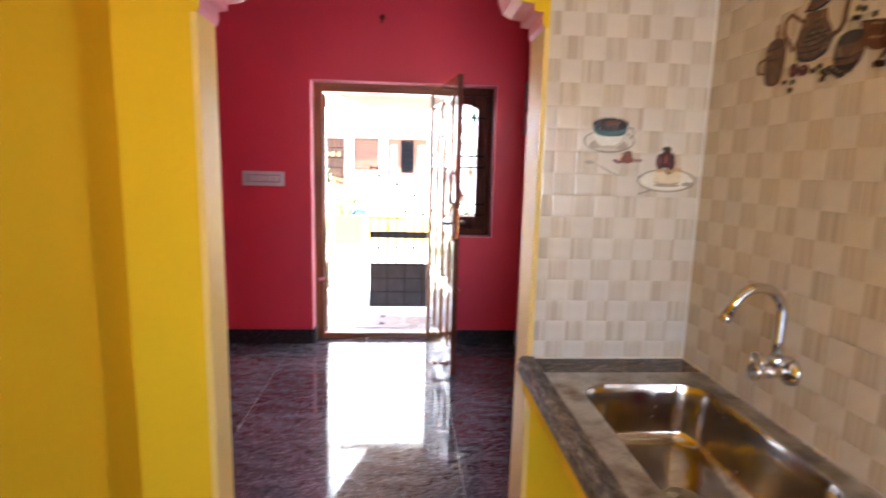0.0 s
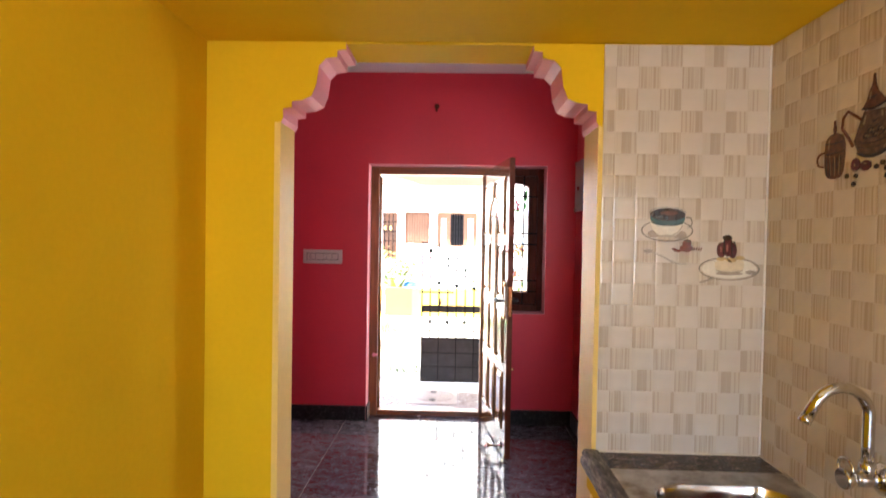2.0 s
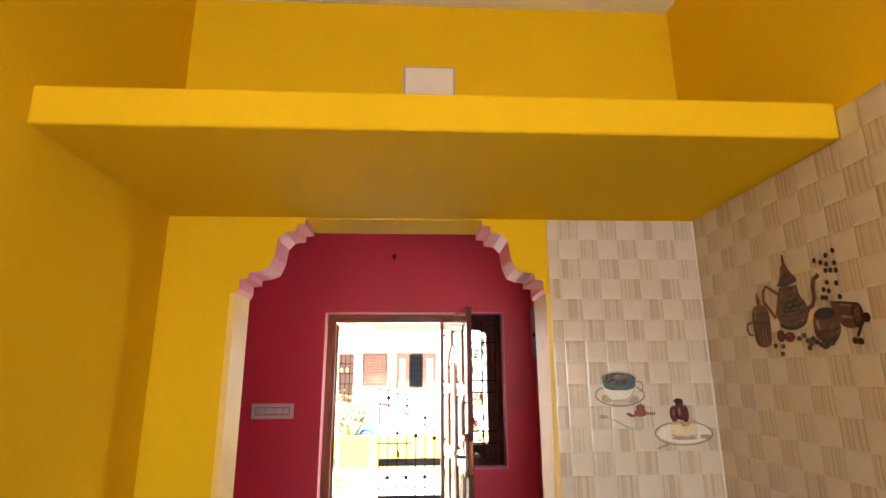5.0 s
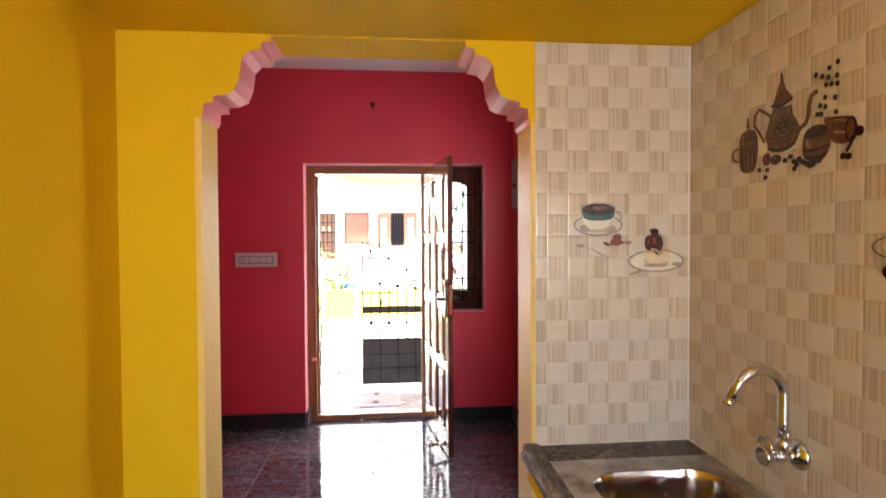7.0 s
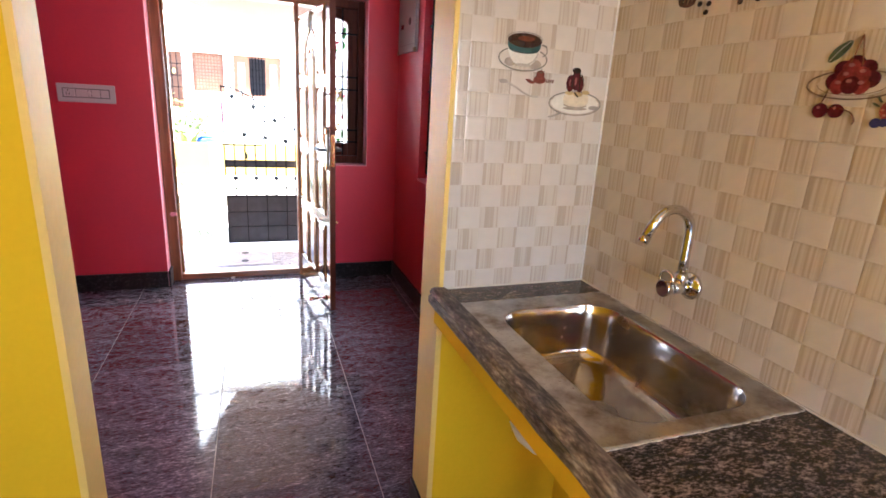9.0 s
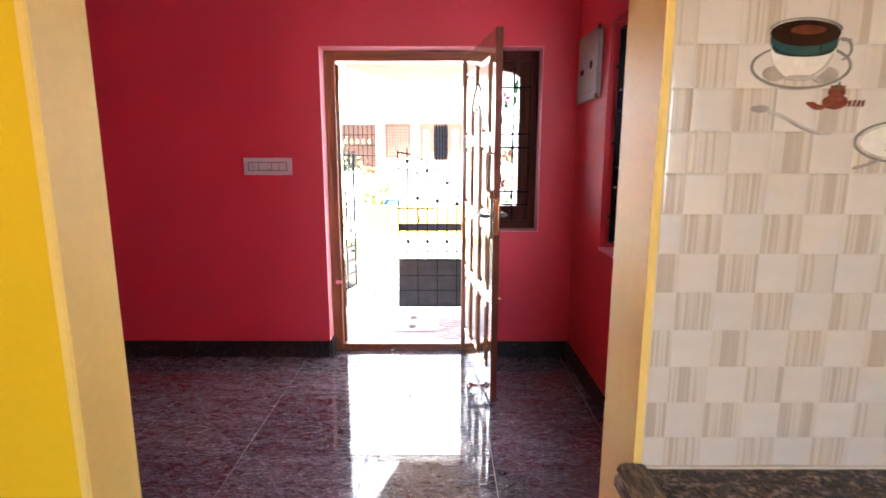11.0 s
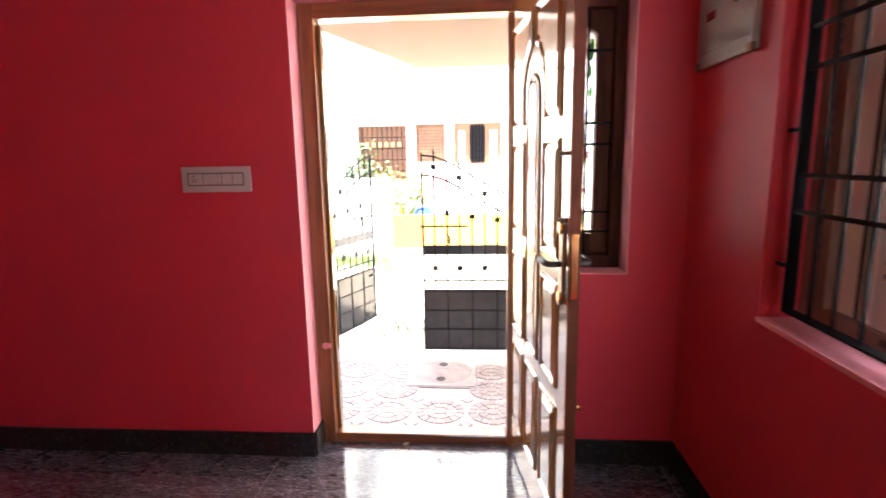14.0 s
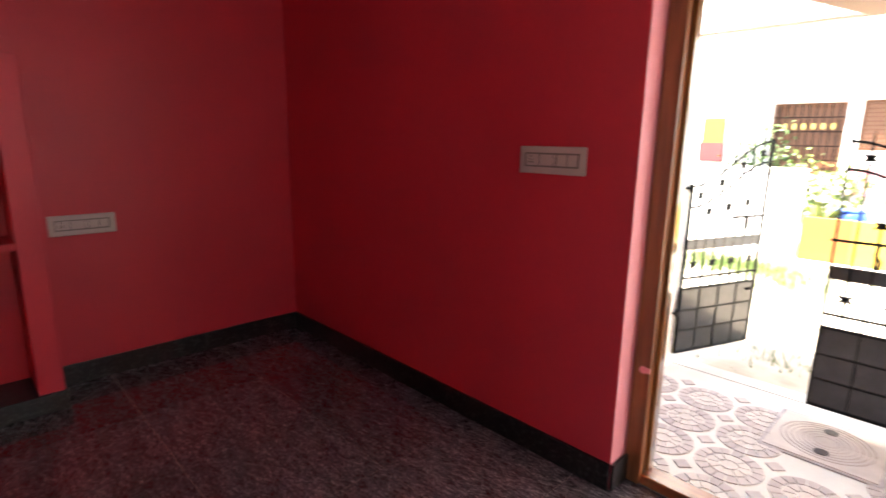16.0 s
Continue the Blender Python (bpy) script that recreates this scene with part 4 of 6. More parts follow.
part("threshold", B(DX0 + 0.0725, 0.2715, FY0 + 0.01, FY1 + 0.01, 0.0, 0.045, bevel=0.006), FRAMEWOOD_H, door_frame, "brown wooden threshold")
bm = bmesh.new()
tube(bm, [(DX0 + 0.045, FY0 - 0.004, 0.515), (DX0 + 0.045, FY0 + 0.003, 0.515)], 0.016, 12)
box(bm, DX0 + 0.035, DX0 + 0.074, FY0 - 0.006, FY0, 0.505, 0.528, bevel=0.002)
part("bolt_keeper", bm, PINK, door_frame, "small pinkish bolt keeper")
structure("wall_below_window_end", B(DXM - 0.001, DXM + 0.012, FW0 + 0.001, FY1 - 0.004, 0, WBOT - 0.002), PINK, "pink painted reveal beside the door", "trim")

window = tagged(new("window_1"), "narrow dark wooden window with stained flower glass and black bars", "window", kind="structure")
window.location = (0.56, FY0, WBOT)
part("outer_post", B(0.733, WX1 - 0.004, FY0, FY1, WBOT + 0.004, 2.100, bevel=0.004), WINWOOD, window)
part("bottom_rail", B(DXM, 0.7325, FY0, FY1, WBOT + 0.004, WBOT + 0.062, bevel=0.004), WINWOOD, window)
part("top_rail", B(DXM + 0.001, 0.7325, FY0, FY1, 2.040, 2.100, bevel=0.004), WINWOOD, window)
part("shutter_stile", B(0.664, 0.7325, FY0 + 0.035, FY1, 0.9675, 2.0395, bevel=0.005), WINWOOD, window)
part("shutter_stile", B(DXM, 0.395, FY0 + 0.035, FY1, 0.9675, 2.0395, bevel=0.005), WINWOOD, window)
part("shutter_rail", B(0.3955, 0.6635, FY0 + 0.035, FY1, 0.9675, 1.062, bevel=0.005), WINWOOD, window)
arch = [(0.3955, 2.0395), (0.3955, 1.93)] + [(0.53 + 0.134 * math.cos(radians(a)), 1.93 + 0.05 * math.sin(radians(a))) for a in range(180, -1, -15)] + [(0.6635, 2.0395)]
part("shutter_head", prism(bmesh.new(), arch, "y", FY0 + 0.036, FY1 - 0.001), WINWOOD, window)
GL_Y = FY0 + 0.070
MILK = glazing("milky_pattern_glass", 0.25, (0.95, 0.97, 1.0))
pane = part("pane", B(0.3955, 0.6635, GL_Y, GL_Y + 0.004, 1.0625, 1.985), MILK, window, "milky glass with painted flowers")
pane.visible_shadow = False


def tint(name, c):
    return shader("stained_" + name, c, 0.3, vary=0.1, scale=30)


def petals(cx, cz, r, n, a0):
    pts = []
    for k in range(n):
        a = math.tau * k / n + a0
        pts.append([(cx + r * (0.55 * math.cos(a) + 0.42 * math.cos(b) * math.cos(a) - 0.24 * math.sin(b) * math.sin(a)), cz + r * (0.55 * math.sin(a) + 0.42 * math.cos(b) * math.sin(a) + 0.24 * math.sin(b) * math.cos(a))) for b in [math.tau * j / 10 for j in range(10)]])
    return pts


def on_glass(name, c, outlines, layer=0):
    bm = bmesh.new()
    for pts in outlines:
        prism(bm, pts, "y", GL_Y - 0.0016 - layer * 0.0005, GL_Y - 0.0004)
    part(name, bm, tint(name, c), pane)


on_glass("red_flowers", (0.80, 0.06, 0.08), petals(0.560, 1.800, 0.050, 5, 0.2) + petals(0.545, 1.225, 0.045, 5, 0.5) + petals(0.630, 1.425, 0.030, 5, 0.5) + petals(0.628, 1.265, 0.024, 5, 0.2))
on_glass("orange_flowers", (0.90, 0.35, 0.05), petals(0.590, 1.420, 0.052, 5, 0.9) + petals(0.572, 1.195, 0.045, 4, 0.3))
on_glass("yellow_flower", (0.85, 0.65, 0.05), petals(0.605, 1.390, 0.032, 5, 0.1), 1)
on_glass("blue_flowers", (0.05, 0.35, 0.75), petals(0.640, 1.610, 0.026, 4, 0.4) + petals(0.632, 1.500, 0.022, 4, 0.0))
on_glass("green_leaves", (0.08, 0.45, 0.06), [ellipse(0.640, 1.870, 0.016, 0.038, 12), ellipse(0.575, 1.750, 0.022, 0.012, 12), ellipse(0.638, 1.790, 0.012, 0.030, 12), ellipse(0.625, 1.130, 0.014, 0.032, 12), ellipse(0.520, 1.480, 0.014, 0.030, 12), ellipse(0.595, 1.090, 0.022, 0.012, 12), ellipse(0.646, 1.900, 0.010, 0.030, 12), ellipse(0.645, 1.700, 0.010, 0.028, 12)])
on_glass("leading", (0.02, 0.02, 0.02), [strokes([(0.62, 1.95), (0.645, 1.85), (0.60, 1.70), (0.64, 1.60), (0.62, 1.48), (0.58, 1.38), (0.60, 1.24), (0.63, 1.12), (0.60, 1.07)], 0.003)], 2)
grille = thing("window_grille", (0.53, FY0 + 0.012, 0.97), "black wrought iron bars with scrolls inside the narrow window", "window grille")
for x in (0.435, 0.527, 0.618):
    part("upright_bar", B(x - 0.005, x + 0.005, FY0 + 0.008, FY0 + 0.018, 0.967, 2.041), BLACK, grille)
for z in (1.868, 1.560, 1.468, 1.165, 1.075):
    part("cross_bar", B(DXM - 0.002, 0.734, FY0 + 0.018, FY0 + 0.024, z - 0.006, z + 0.006), BLACK, grille)
for z in (1.68, 1.28):
    bm = bmesh.new()
    for s in (-1, 1):
        tube(bm, [(0.535 + s * (0.012 + 0.028 * math.cos(radians(a)) * (1 - a / 700)), FY0 + 0.013, z + 0.05 * math.sin(radians(a)) * (1 - a / 700) + s * 0.035) for a in range(-90, 330, 24)], 0.0045, 6)
    tube(bm, [(0.527, FY0 + 0.013, z - 0.03), (0.527, FY0 + 0.013, z), (0.527, FY0 + 0.013, z + 0.03)], [0.006, 0.014, 0.006], 8)
    part("scroll", bm, BLACK, grille)

# ---- front door leaf, standing open into the hall ----
LW, LZ0, LZ1, LT = 0.868, 0.012, 2.062, 0.038
door = tagged(new("front_door"), "open glossy teak front door with carved raised panels", "door")
door.matrix_basis = pose(0.2835, 4.362, 0, 0, 0, math.degrees(math.atan2(-0.862, 0.128)))


def local(name, bm, mat_, parent, label=""):
    ob = new(name, mesh_of(name, bm, mat_))
    ob.parent = parent
    return tagged(ob, label)


local("leaf", B(0, LW, 0, LT, LZ0, LZ1, bevel=0.003), DOORWOOD, door)


local("edge_strip", B(LW - 0.0005, LW + 0.0022, 0.001, LT - 0.001, LZ0 + 0.001, LZ1 - 0.001), EDGEWOOD, door, "red-brown door edge")


def inset(pts, d):
    out, n = [], len(pts)
    area = sum(pts[i][0] * pts[(i + 1) % n][1] - pts[(i + 1) % n][0] * pts[i][1] for i in range(n))
    s = 1 if area > 0 else -1
    for i in range(n):
        p, a, b = Vector(pts[i]), Vector(pts[i - 1]), Vector(pts[(i + 1) % n])
        e1, e2 = (p - a).normalized(), (b - p).normalized()
        n1, n2 = Vector((-e1.y, e1.x)) * s, Vector((-e2.y, e2.x)) * s
        m = (n1 + n2)
        m = m / max(m.dot(n1), 0.5)
        out.append(tuple(p + m * d))
    return out


def raised_panel(name, pts, back=False, field=0.045):
    bm = bmesh.new()
    f = (lambda y: LT - y) if back else (lambda y: y)
    loops = [(0, 0.001), (0.003, -0.007), (0.010, -0.009), (0.016, -0.004), (0.020, 0.0), (0.024, -0.0005), (field, -0.008), (field + 0.003, -0.008)]
    vs = [[bm.verts.new((u, f(y), z)) for u, z in (inset(pts, d) if d else pts)] for d, y in loops]
    for a, b in zip(vs, vs[1:]):
        for i in range(len(a)):
            bm.faces.new((a[i], a[(i + 1) % len(a)], b[(i + 1) % len(a)], b[i]))
    bm.faces.new(vs[-1])
    local(name, bm, DOORWOOD, door)


def rect(u0, u1, z0, z1):
    return [(u0, z0), (u1, z0), (u1, z1), (u0, z1)]


CU = 0.434
for u0, u1 in ((0.095, 0.290), (0.345, 0.523), (0.578, 0.773)):
    raised_panel("panel", rect(u0, u1, 0.185, 0.585))
for u0, u1 in ((0.095, 0.290), (0.578, 0.773)):
    raised_panel("panel", rect(u0, u1, 0.650, 1.010))
    raised_panel("panel", rect(u0, u1, 1.090, 1.475))
arc = [(CU + 0.089 * math.cos(radians(a)), 1.62 + 0.10 * math.sin(radians(a))) for a in range(0, 181, 15)]
raised_panel("arched_panel", [(0.345, 0.650), (0.523, 0.650)] + arc, field=0.040)
for s in (1, -1):
    a = [(CU + s * 0.150 * math.cos(radians(t)), 1.63 + 0.185 * math.sin(radians(t))) for t in range(0, 76, 15)]
    raised_panel("top_panel", [(CU + s * 0.339, 1.535), (CU + s * 0.339, 1.945), (CU + s * 0.026, 1.945), (CU + s * 0.030, 1.815)] + a[::-1] + [(CU + s * 0.150, 1.535)], field=0.038)
for u0, u1, z0, z1 in ((0.095, 0.773, 1.10, 1.945), (0.095, 0.773, 0.185, 1.00)):
    raised_panel("back_panel", rect(u0, u1, z0, z1), back=True)
bm = bmesh.new()
tube(bm, [(CU, 0.002, 1.575), (CU, -0.004, 1.575)], 0.008, 12)
local("peephole", bm, INK, door, "small dark peephole")
BRONZE = shader("dark_bronze", (0.20, 0.12, 0.075), 0.3, 0.8, vary=0.1)
BRASS = shader("brass", (0.70, 0.45, 0.18), 0.22, 1.0, vary=0.1, scale=30)
HU = 0.815
plate = local("handle_plate", B(HU - 0.020, HU + 0.020, -0.008, 0.001, 0.960, 1.215, bevel=0.004), BRONZE, door, "dark bronze handle plate with brass ends")
for z in (0.975, 1.200):
    bm = bmesh.new()
    tube(bm, [(HU, -0.006, z), (HU, -0.014, z), (HU, -0.016, z)], [0.023, 0.021, 0.012], 12)
    local("rosette", bm, BRASS, plate)
bm = bmesh.new()
tube(bm, [(HU, -0.006, 1.085), (HU, -0.045, 1.085), (HU - 0.015, -0.050, 1.086), (HU - 0.09, -0.052, 1.088)], [0.010, 0.010, 0.011, 0.011], 12)
local("lever", bm, INK, plate, "black lever handle")
bm = bmesh.new()
tube(bm, [(HU - 0.088, -0.052, 1.088), (HU - 0.100, -0.054, 1.090), (HU - 0.125, -0.056, 1.094)], [0.012, 0.014, 0.008], 12)
local("lever_tip", bm, BRASS, plate)
bm = bmesh.new()
tube(bm, [(HU, LT, 1.085), (HU, LT + 0.045, 1.085), (HU - 0.015, LT + 0.050, 1.086), (HU - 0.10, LT + 0.052, 1.088)], [0.010, 0.010, 0.011, 0.011], 12)
local("inner_lever", bm, INK, door, "black inner lever")
local("inner_plate", B(HU - 0.018, HU + 0.018, LT - 0.001, LT + 0.007, 0.97, 1.20, bevel=0.003), BRONZE, door)
local("lock_plate", B(LW - 0.001, LW + 0.0045, 0.008, LT - 0.008, 0.985, 1.185, bevel=0.001), BRASS, door, "brass lock plate on the edge")
bm = bmesh.new()
tube(bm, [(HU + 0.012, 0.0, 1.425), (HU + 0.012, -0.024, 1.425), (HU + 0.012, -0.029, 1.417), (HU + 0.012, -0.029, 1.233), (HU + 0.012, -0.024, 1.225), (HU + 0.012, 0.0, 1.225)], 0.007, 10)
local("pull_handle", bm, BRONZE, door, "dark bronze pull handle")
bm = bmesh.new()
tube(bm, [(0.765, 0, 0.068), (0.765, -0.012, 0.068), (0.765, -0.014, 0.068), (0.765, -0.085, 0.068), (0.765, -0.088, 0.068), (0.765, -0.120, 0.068)], [0.022, 0.020, 0.009, 0.010, 0.018, 0.019], 14)
local("door_stop", bm, CHROME, door, "steel door stop rod")
bm = bmesh.new()
tube(bm, [(LW - 0.02, LT, 0.62), (LW - 0.02, LT + 0.018, 0.62)], [0.008, 0.011], 10)
local("knob", bm, BRASS, door)
for z in (0.25, 1.05, 1.80):
    bm = bmesh.new()
    tube(bm, [(-0.004, 0.004, z - 0.045), (-0.004, 0.004, z + 0.045)], 0.007, 10)
    local("hinge", bm, BRONZE, door)

# ---- wide window with iron grille in the side wall ----
window2 = tagged(new("window_2"), "wide white sliding window with frosted panes and brown film", "window", kind="structure")
window2.location = (1.16, 2.95, WZ0)
GX0, GX1 = 1.140, 1.235
WA, WB, WC, WD = WY0 + 0.002, WY1 - 0.002, WZ0 + 0.006, WZ1 - 0.004
structure("trim_window2_sill", B(HX1 - 0.004, GX0 + 0.10, WY0, WY1, WZ0 - 0.010, WZ0 + 0.005), PINK, "pink painted window sill", "trim")
for nm, b in (("far", (WY1 - 0.004, WY1 + 0.001, WZ0 + 0.005, WZ1)), ("near", (WY0 - 0.001, WY0 + 0.003, WZ0 + 0.005, WZ1)), ("top", (WY0 + 0.003, WY1 - 0.004, WZ1 - 0.004, WZ1 + 0.001))):
    structure("trim_window2_reveal_" + nm, B(HX1 - 0.001, GX0 + 0.10, *b), RED, "crimson painted window reveal", "trim")
part("frame_bottom", B(GX0, GX1, WA, WB, WC, WC + 0.060, bevel=0.003), TAPE, window2, "frame rail under brown film")
part("frame_top", B(GX0, GX1, WA, WB, WD - 0.060, WD, bevel=0.003), TAPE, window2)
part("frame_far", B(GX0, GX1, 3.478, WB - 0.003, WC + 0.060, WD - 0.060, bevel=0.003), TAPE, window2, "frame post under brown film")
part("frame_near", B(GX0, GX1, WA + 0.003, WA + 0.060, WC + 0.060, WD - 0.060, bevel=0.003), TAPE, window2)
part("mullion", B(GX0 - 0.004, GX1 - 0.03, 2.905, 2.975, WC + 0.060, WD - 0.060, bevel=0.003), TAPE, window2, "meeting post under brown film")
for y0, y1, w0, w1 in ((2.976, 3.477, 0.012, 0.165), (WA + 0.062, 2.904, 0.080, 0.085)):
    sash = part("sash", B(GX0 + 0.022, GX1 - 0.02, y0, y0 + w0, WC + 0.060, WD - 0.060, bevel=0.002), UPVC, window2, "white sash")
    part("sash_stile", B(GX0 + 0.022, GX1 - 0.02, y1 - w1, y1, WC + 0.060, WD - 0.060, bevel=0.002), UPVC, sash)
    part("sash_rail", B(GX0 + 0.023, GX1 - 0.021, y0 + w0, y1 - w1, WC + 0.060, WC + 0.105, bevel=0.002), UPVC, sash)
    part("sash_rail", B(GX0 + 0.023, GX1 - 0.021, y0 + w0, y1 - w1, WD - 0.105, WD - 0.060, bevel=0.002), UPVC, sash)
    p = part("pane", B(GX0 + 0.045, GX0 + 0.050, y0 + w0, y1 - w1, WC + 0.105, WD - 0.105), FROST, sash, "frosted glass pane")
    p.visible_shadow = False
part("sash_film", B(GX0 + 0.012, GX0 + 0.024, 3.247, 3.314, WC + 0.061, WD - 0.061, bevel=0.002), GREYFILM, window2, "sash stile under pale grey printed film")
part("gasket", B(GX0 + 0.016, GX0 + 0.024, 3.372, 3.382, WC + 0.061, WD - 0.061), INK, window2, "dark rubber gasket line")
# unreadable dark marks printed on the film
bm = bmesh.new()
rng = random.Random(8)
for yb in (3.26, 2.84, 2.46):
    y = yb
    for k in range(9):
        w = 0.010 + 0.006 * rng.random()
        box(bm, GX0 - 0.0006, GX0 + 0.001, y - w, y, WC + 0.030, WC + 0.048)
        y -= w + 0.004
    for r in range(3):
        box(bm, GX0 - 0.0006, GX0 + 0.001, y - 0.10, y - 0.02, WC + 0.018 + r * 0.010, WC + 0.021 + r * 0.010)
for y, x in ((2.934, GX0 - 0.0046), (3.520, GX0 - 0.0006), (3.276, GX0 + 0.0114)):
    for k in range(24):
        z = 1.1 + k * 0.036
        if k % 8 < 5:
            box(bm, x, x + 0.0016, y, y + 0.012, z, z + 0.008 + 0.010 * rng.random())
part("film_print", bm, INK, window2, "dark unreadable print on the film")

grille2 = thing("iron_grille", (1.068, 2.95, 0.945), "black painted square-bar iron grille in the window opening", "window grille")
A0, A1, Z0, Z1 = 2.416, 3.527, 0.945, 2.058
part("side_flat", B(1.050, 1.086, A1 - 0.006, A1, Z0, Z1), BLACK, grille2)
part("side_flat", B(1.050, 1.086, A0, A0 + 0.006, Z0, Z1), BLACK, grille2)
part("top_flat", B(1.050, 1.086, A0 + 0.006, A1 - 0.006, Z1 - 0.006, Z1), BLACK, grille2)
part("bottom_flat", B(1.050, 1.086, A0 + 0.006, A1 - 0.006, Z0, Z0 + 0.006), BLACK, grille2)
NB = 11
for k in range(1, NB):
    y = A1 + (A0 - A1) * k / NB
    part("upright_bar", B(1.064, 1.073, y - 0.004, y + 0.004, Z0 + 0.006, Z1 - 0.006), BLACK, grille2)
for z in (1.752, 1.645, 1.352, 1.247):
    part("cross_bar", B(1.058, 1.064, A0 + 0.006, A1 - 0.006, z - 0.0065, z + 0.0065), BLACK, grille2)
for z in (1.88, 1.48, 1.08):
    part("wall_lug", B(1.060, 1.076, A1, WY1 + 0.0, z - 0.006, z + 0.006), BLACK, grille2)
    part("wall_lug", B(1.060, 1.076, WY0, A0, z - 0.006, z + 0.006), BLACK, grille2)

# ---- fuse box ----
db = thing("fuse_box", (1.0, 3.85, 1.72), "ivory metal fuse box with a hinged cover on the crimson wall", "fuse box")
part("case", B(1.004, HX1, 3.722, 4.113, 1.740, 2.116, bevel=0.004), GREYPLASTIC, db)
cover = part("cover", B(0.990, 1.0035, 3.710, 4.125, 1.734, 2.122, bevel=0.005), DBMETAL, db, "ivory hinged cover")
part("lid_line", B(0.9888, 0.9902, 3.730, 4.105, 1.783, 1.786), MODGREY, cover, "thin seam across the cover")
bm = bmesh.new()
tube(bm, [(0.991, 3.826, 1.930), (0.984, 3.826, 1.930), (0.983, 3.826, 1.930)], [0.024, 0.022, 0.014], 18)
part("latch", bm, INK, cover, "dark round turning latch")
part("warning_label", B(0.9890, 0.9905, 3.985, 4.055, 1.895, 1.925), P_DRED, cover, "small dark red label")
for y in (3.722, 4.113):
    for z in (1.745, 2.111):
        part("corner_cap", B(0.986, 1.0045, y - 0.016, y + 0.016, z - 0.014, z + 0.014, bevel=0.003), BRONZE, cover)

# ---- switchboards ----
def switchboard(at, rz, label):
    sb = tagged(new("switchboard"), label, "switchboard", "wall switchboards")
    sb.matrix_basis = pose(*at, 0, 0, rz)
    w, h = 0.321, 0.113
    local("plate", B(0, w, -0.010, 0, 0, h, bevel=0.004), SWITCHPLASTIC, sb)
    bm = bmesh.new()
    holed(bm, "y", -0.0135, -0.009, 0.030, w - 0.030, 0.028, h - 0.026, [(0.034, w - 0.034, 0.032, h - 0.030)])
    local("inner_frame", bm, MODGREY, sb)
    local("module_bed", B(0.034, w - 0.034, -0.0112, -0.0095, 0.032, h - 0.030), MODGREY, sb)
    socket = local("socket", B(0.036, 0.100, -0.0125, -0.009, 0.034, h - 0.032, bevel=0.001), SWITCHPLASTIC, sb)
    bm = bmesh.new()
    for x, z, r in ((0.060, 0.072, 0.004), (0.052, 0.058, 0.003), (0.068, 0.058, 0.003), (0.053, 0.048, 0.0035), (0.067, 0.048, 0.0035)):
        tube(bm, [(x, -0.0128, z), (x, -0.0120, z)], r, 8)
    local("socket_holes", bm, INK, socket, "dark socket holes")
    for x0, x1 in ((0.084, 0.100), (0.103, 0.168), (0.171, 0.186), (0.189, 0.236), (0.239, w - 0.036)):
        local("switch", B(x0 + 0.001, x1 - 0.001, -0.0155 if x1 - x0 < 0.03 else -0.0135, -0.009, 0.035, h - 0.033, bevel=0.0015), SWITCHPLASTIC, sb)
    bm = bmesh.new()
    tube(bm, [(0.176, -0.012, 0.056), (0.176, -0.020, 0.056), (0.176, -0.022, 0.056)], [0.012, 0.011, 0.008], 16)
    local("dimmer_knob", bm, SWITCHPLASTIC, sb)
    return sb


switchboard((-1.191, FW0, 1.285), 0, "white plastic switchboard with socket on the crimson wall")
switchboard((HX0, 2.770, 0.866), 90, "white plastic low switchboard beside the plastered shelf")

# ---- hook on the front wall ----
bm = bmesh.new()
tube(bm, [(-0.116, FW0, 2.575), (-0.116, FW0 - 0.030, 2.572), (-0.116, FW0 - 0.042, 2.560), (-0.116, FW0 - 0.040, 2.540), (-0.116, FW0 - 0.028, 2.532)], 0.006, 8)
tube(bm, [(-0.116, FW0, 2.575), (-0.116, FW0 - 0.006, 2.575)], 0.020, 10)
solo("wall_hook", bm, EDGEWOOD, "dark rusty iron hook in the wall", "hook")

# ---- plastered shelf unit on the hall's far wall ----
shelf = thing("plastered_shelf", (-3.1, 2.2, 0), "crimson plastered open shelf unit on a granite plinth", "shelf unit")
part("plinth", B(HX0, -2.950, LV1 + 0.016, 2.728, 0, 0.10, bevel=0.003), SKIRT, shelf, "dark granite plinth")
part("side", B(HX0, -2.966, 2.604, 2.716, 0.10, 1.777, bevel=0.004), RED, shelf)
part("side", B(HX0, -2.966, LV1 + 0.001, 1.765, 0.10, 1.777, bevel=0.004), RED, shelf)
for z in (0.86, 1.34):
    part("shelf_board", B(HX0, -2.985, 1.765, 2.604, z, z + 0.035), RED, shelf)
part("top", B(HX0, -2.966, 1.765, 2.604, 1.737, 1.777), RED, shelf)

# ---- small leavings ----
bm = bmesh.new()
prism(bm, [(1.062, 3.05), (1.070, 3.052), (1.078, 3.095), (1.068, 3.090)], "z", WZ0 + 0.004, WZ0 + 0.009)
solo("wood_splinter", bm, INK, "dark wood splinter lying on the pink window sill", "splinter")
bm = bmesh.new()
prism(bm, [(-0.245, 4.318), (-0.225, 4.322), (-0.218, 4.335), (-0.238, 4.332)], "z", 0.0, 0.010)
solo("plaster_chip", bm, WHITEPLASTIC, "white plaster chip on the floor by the threshold", "debris")

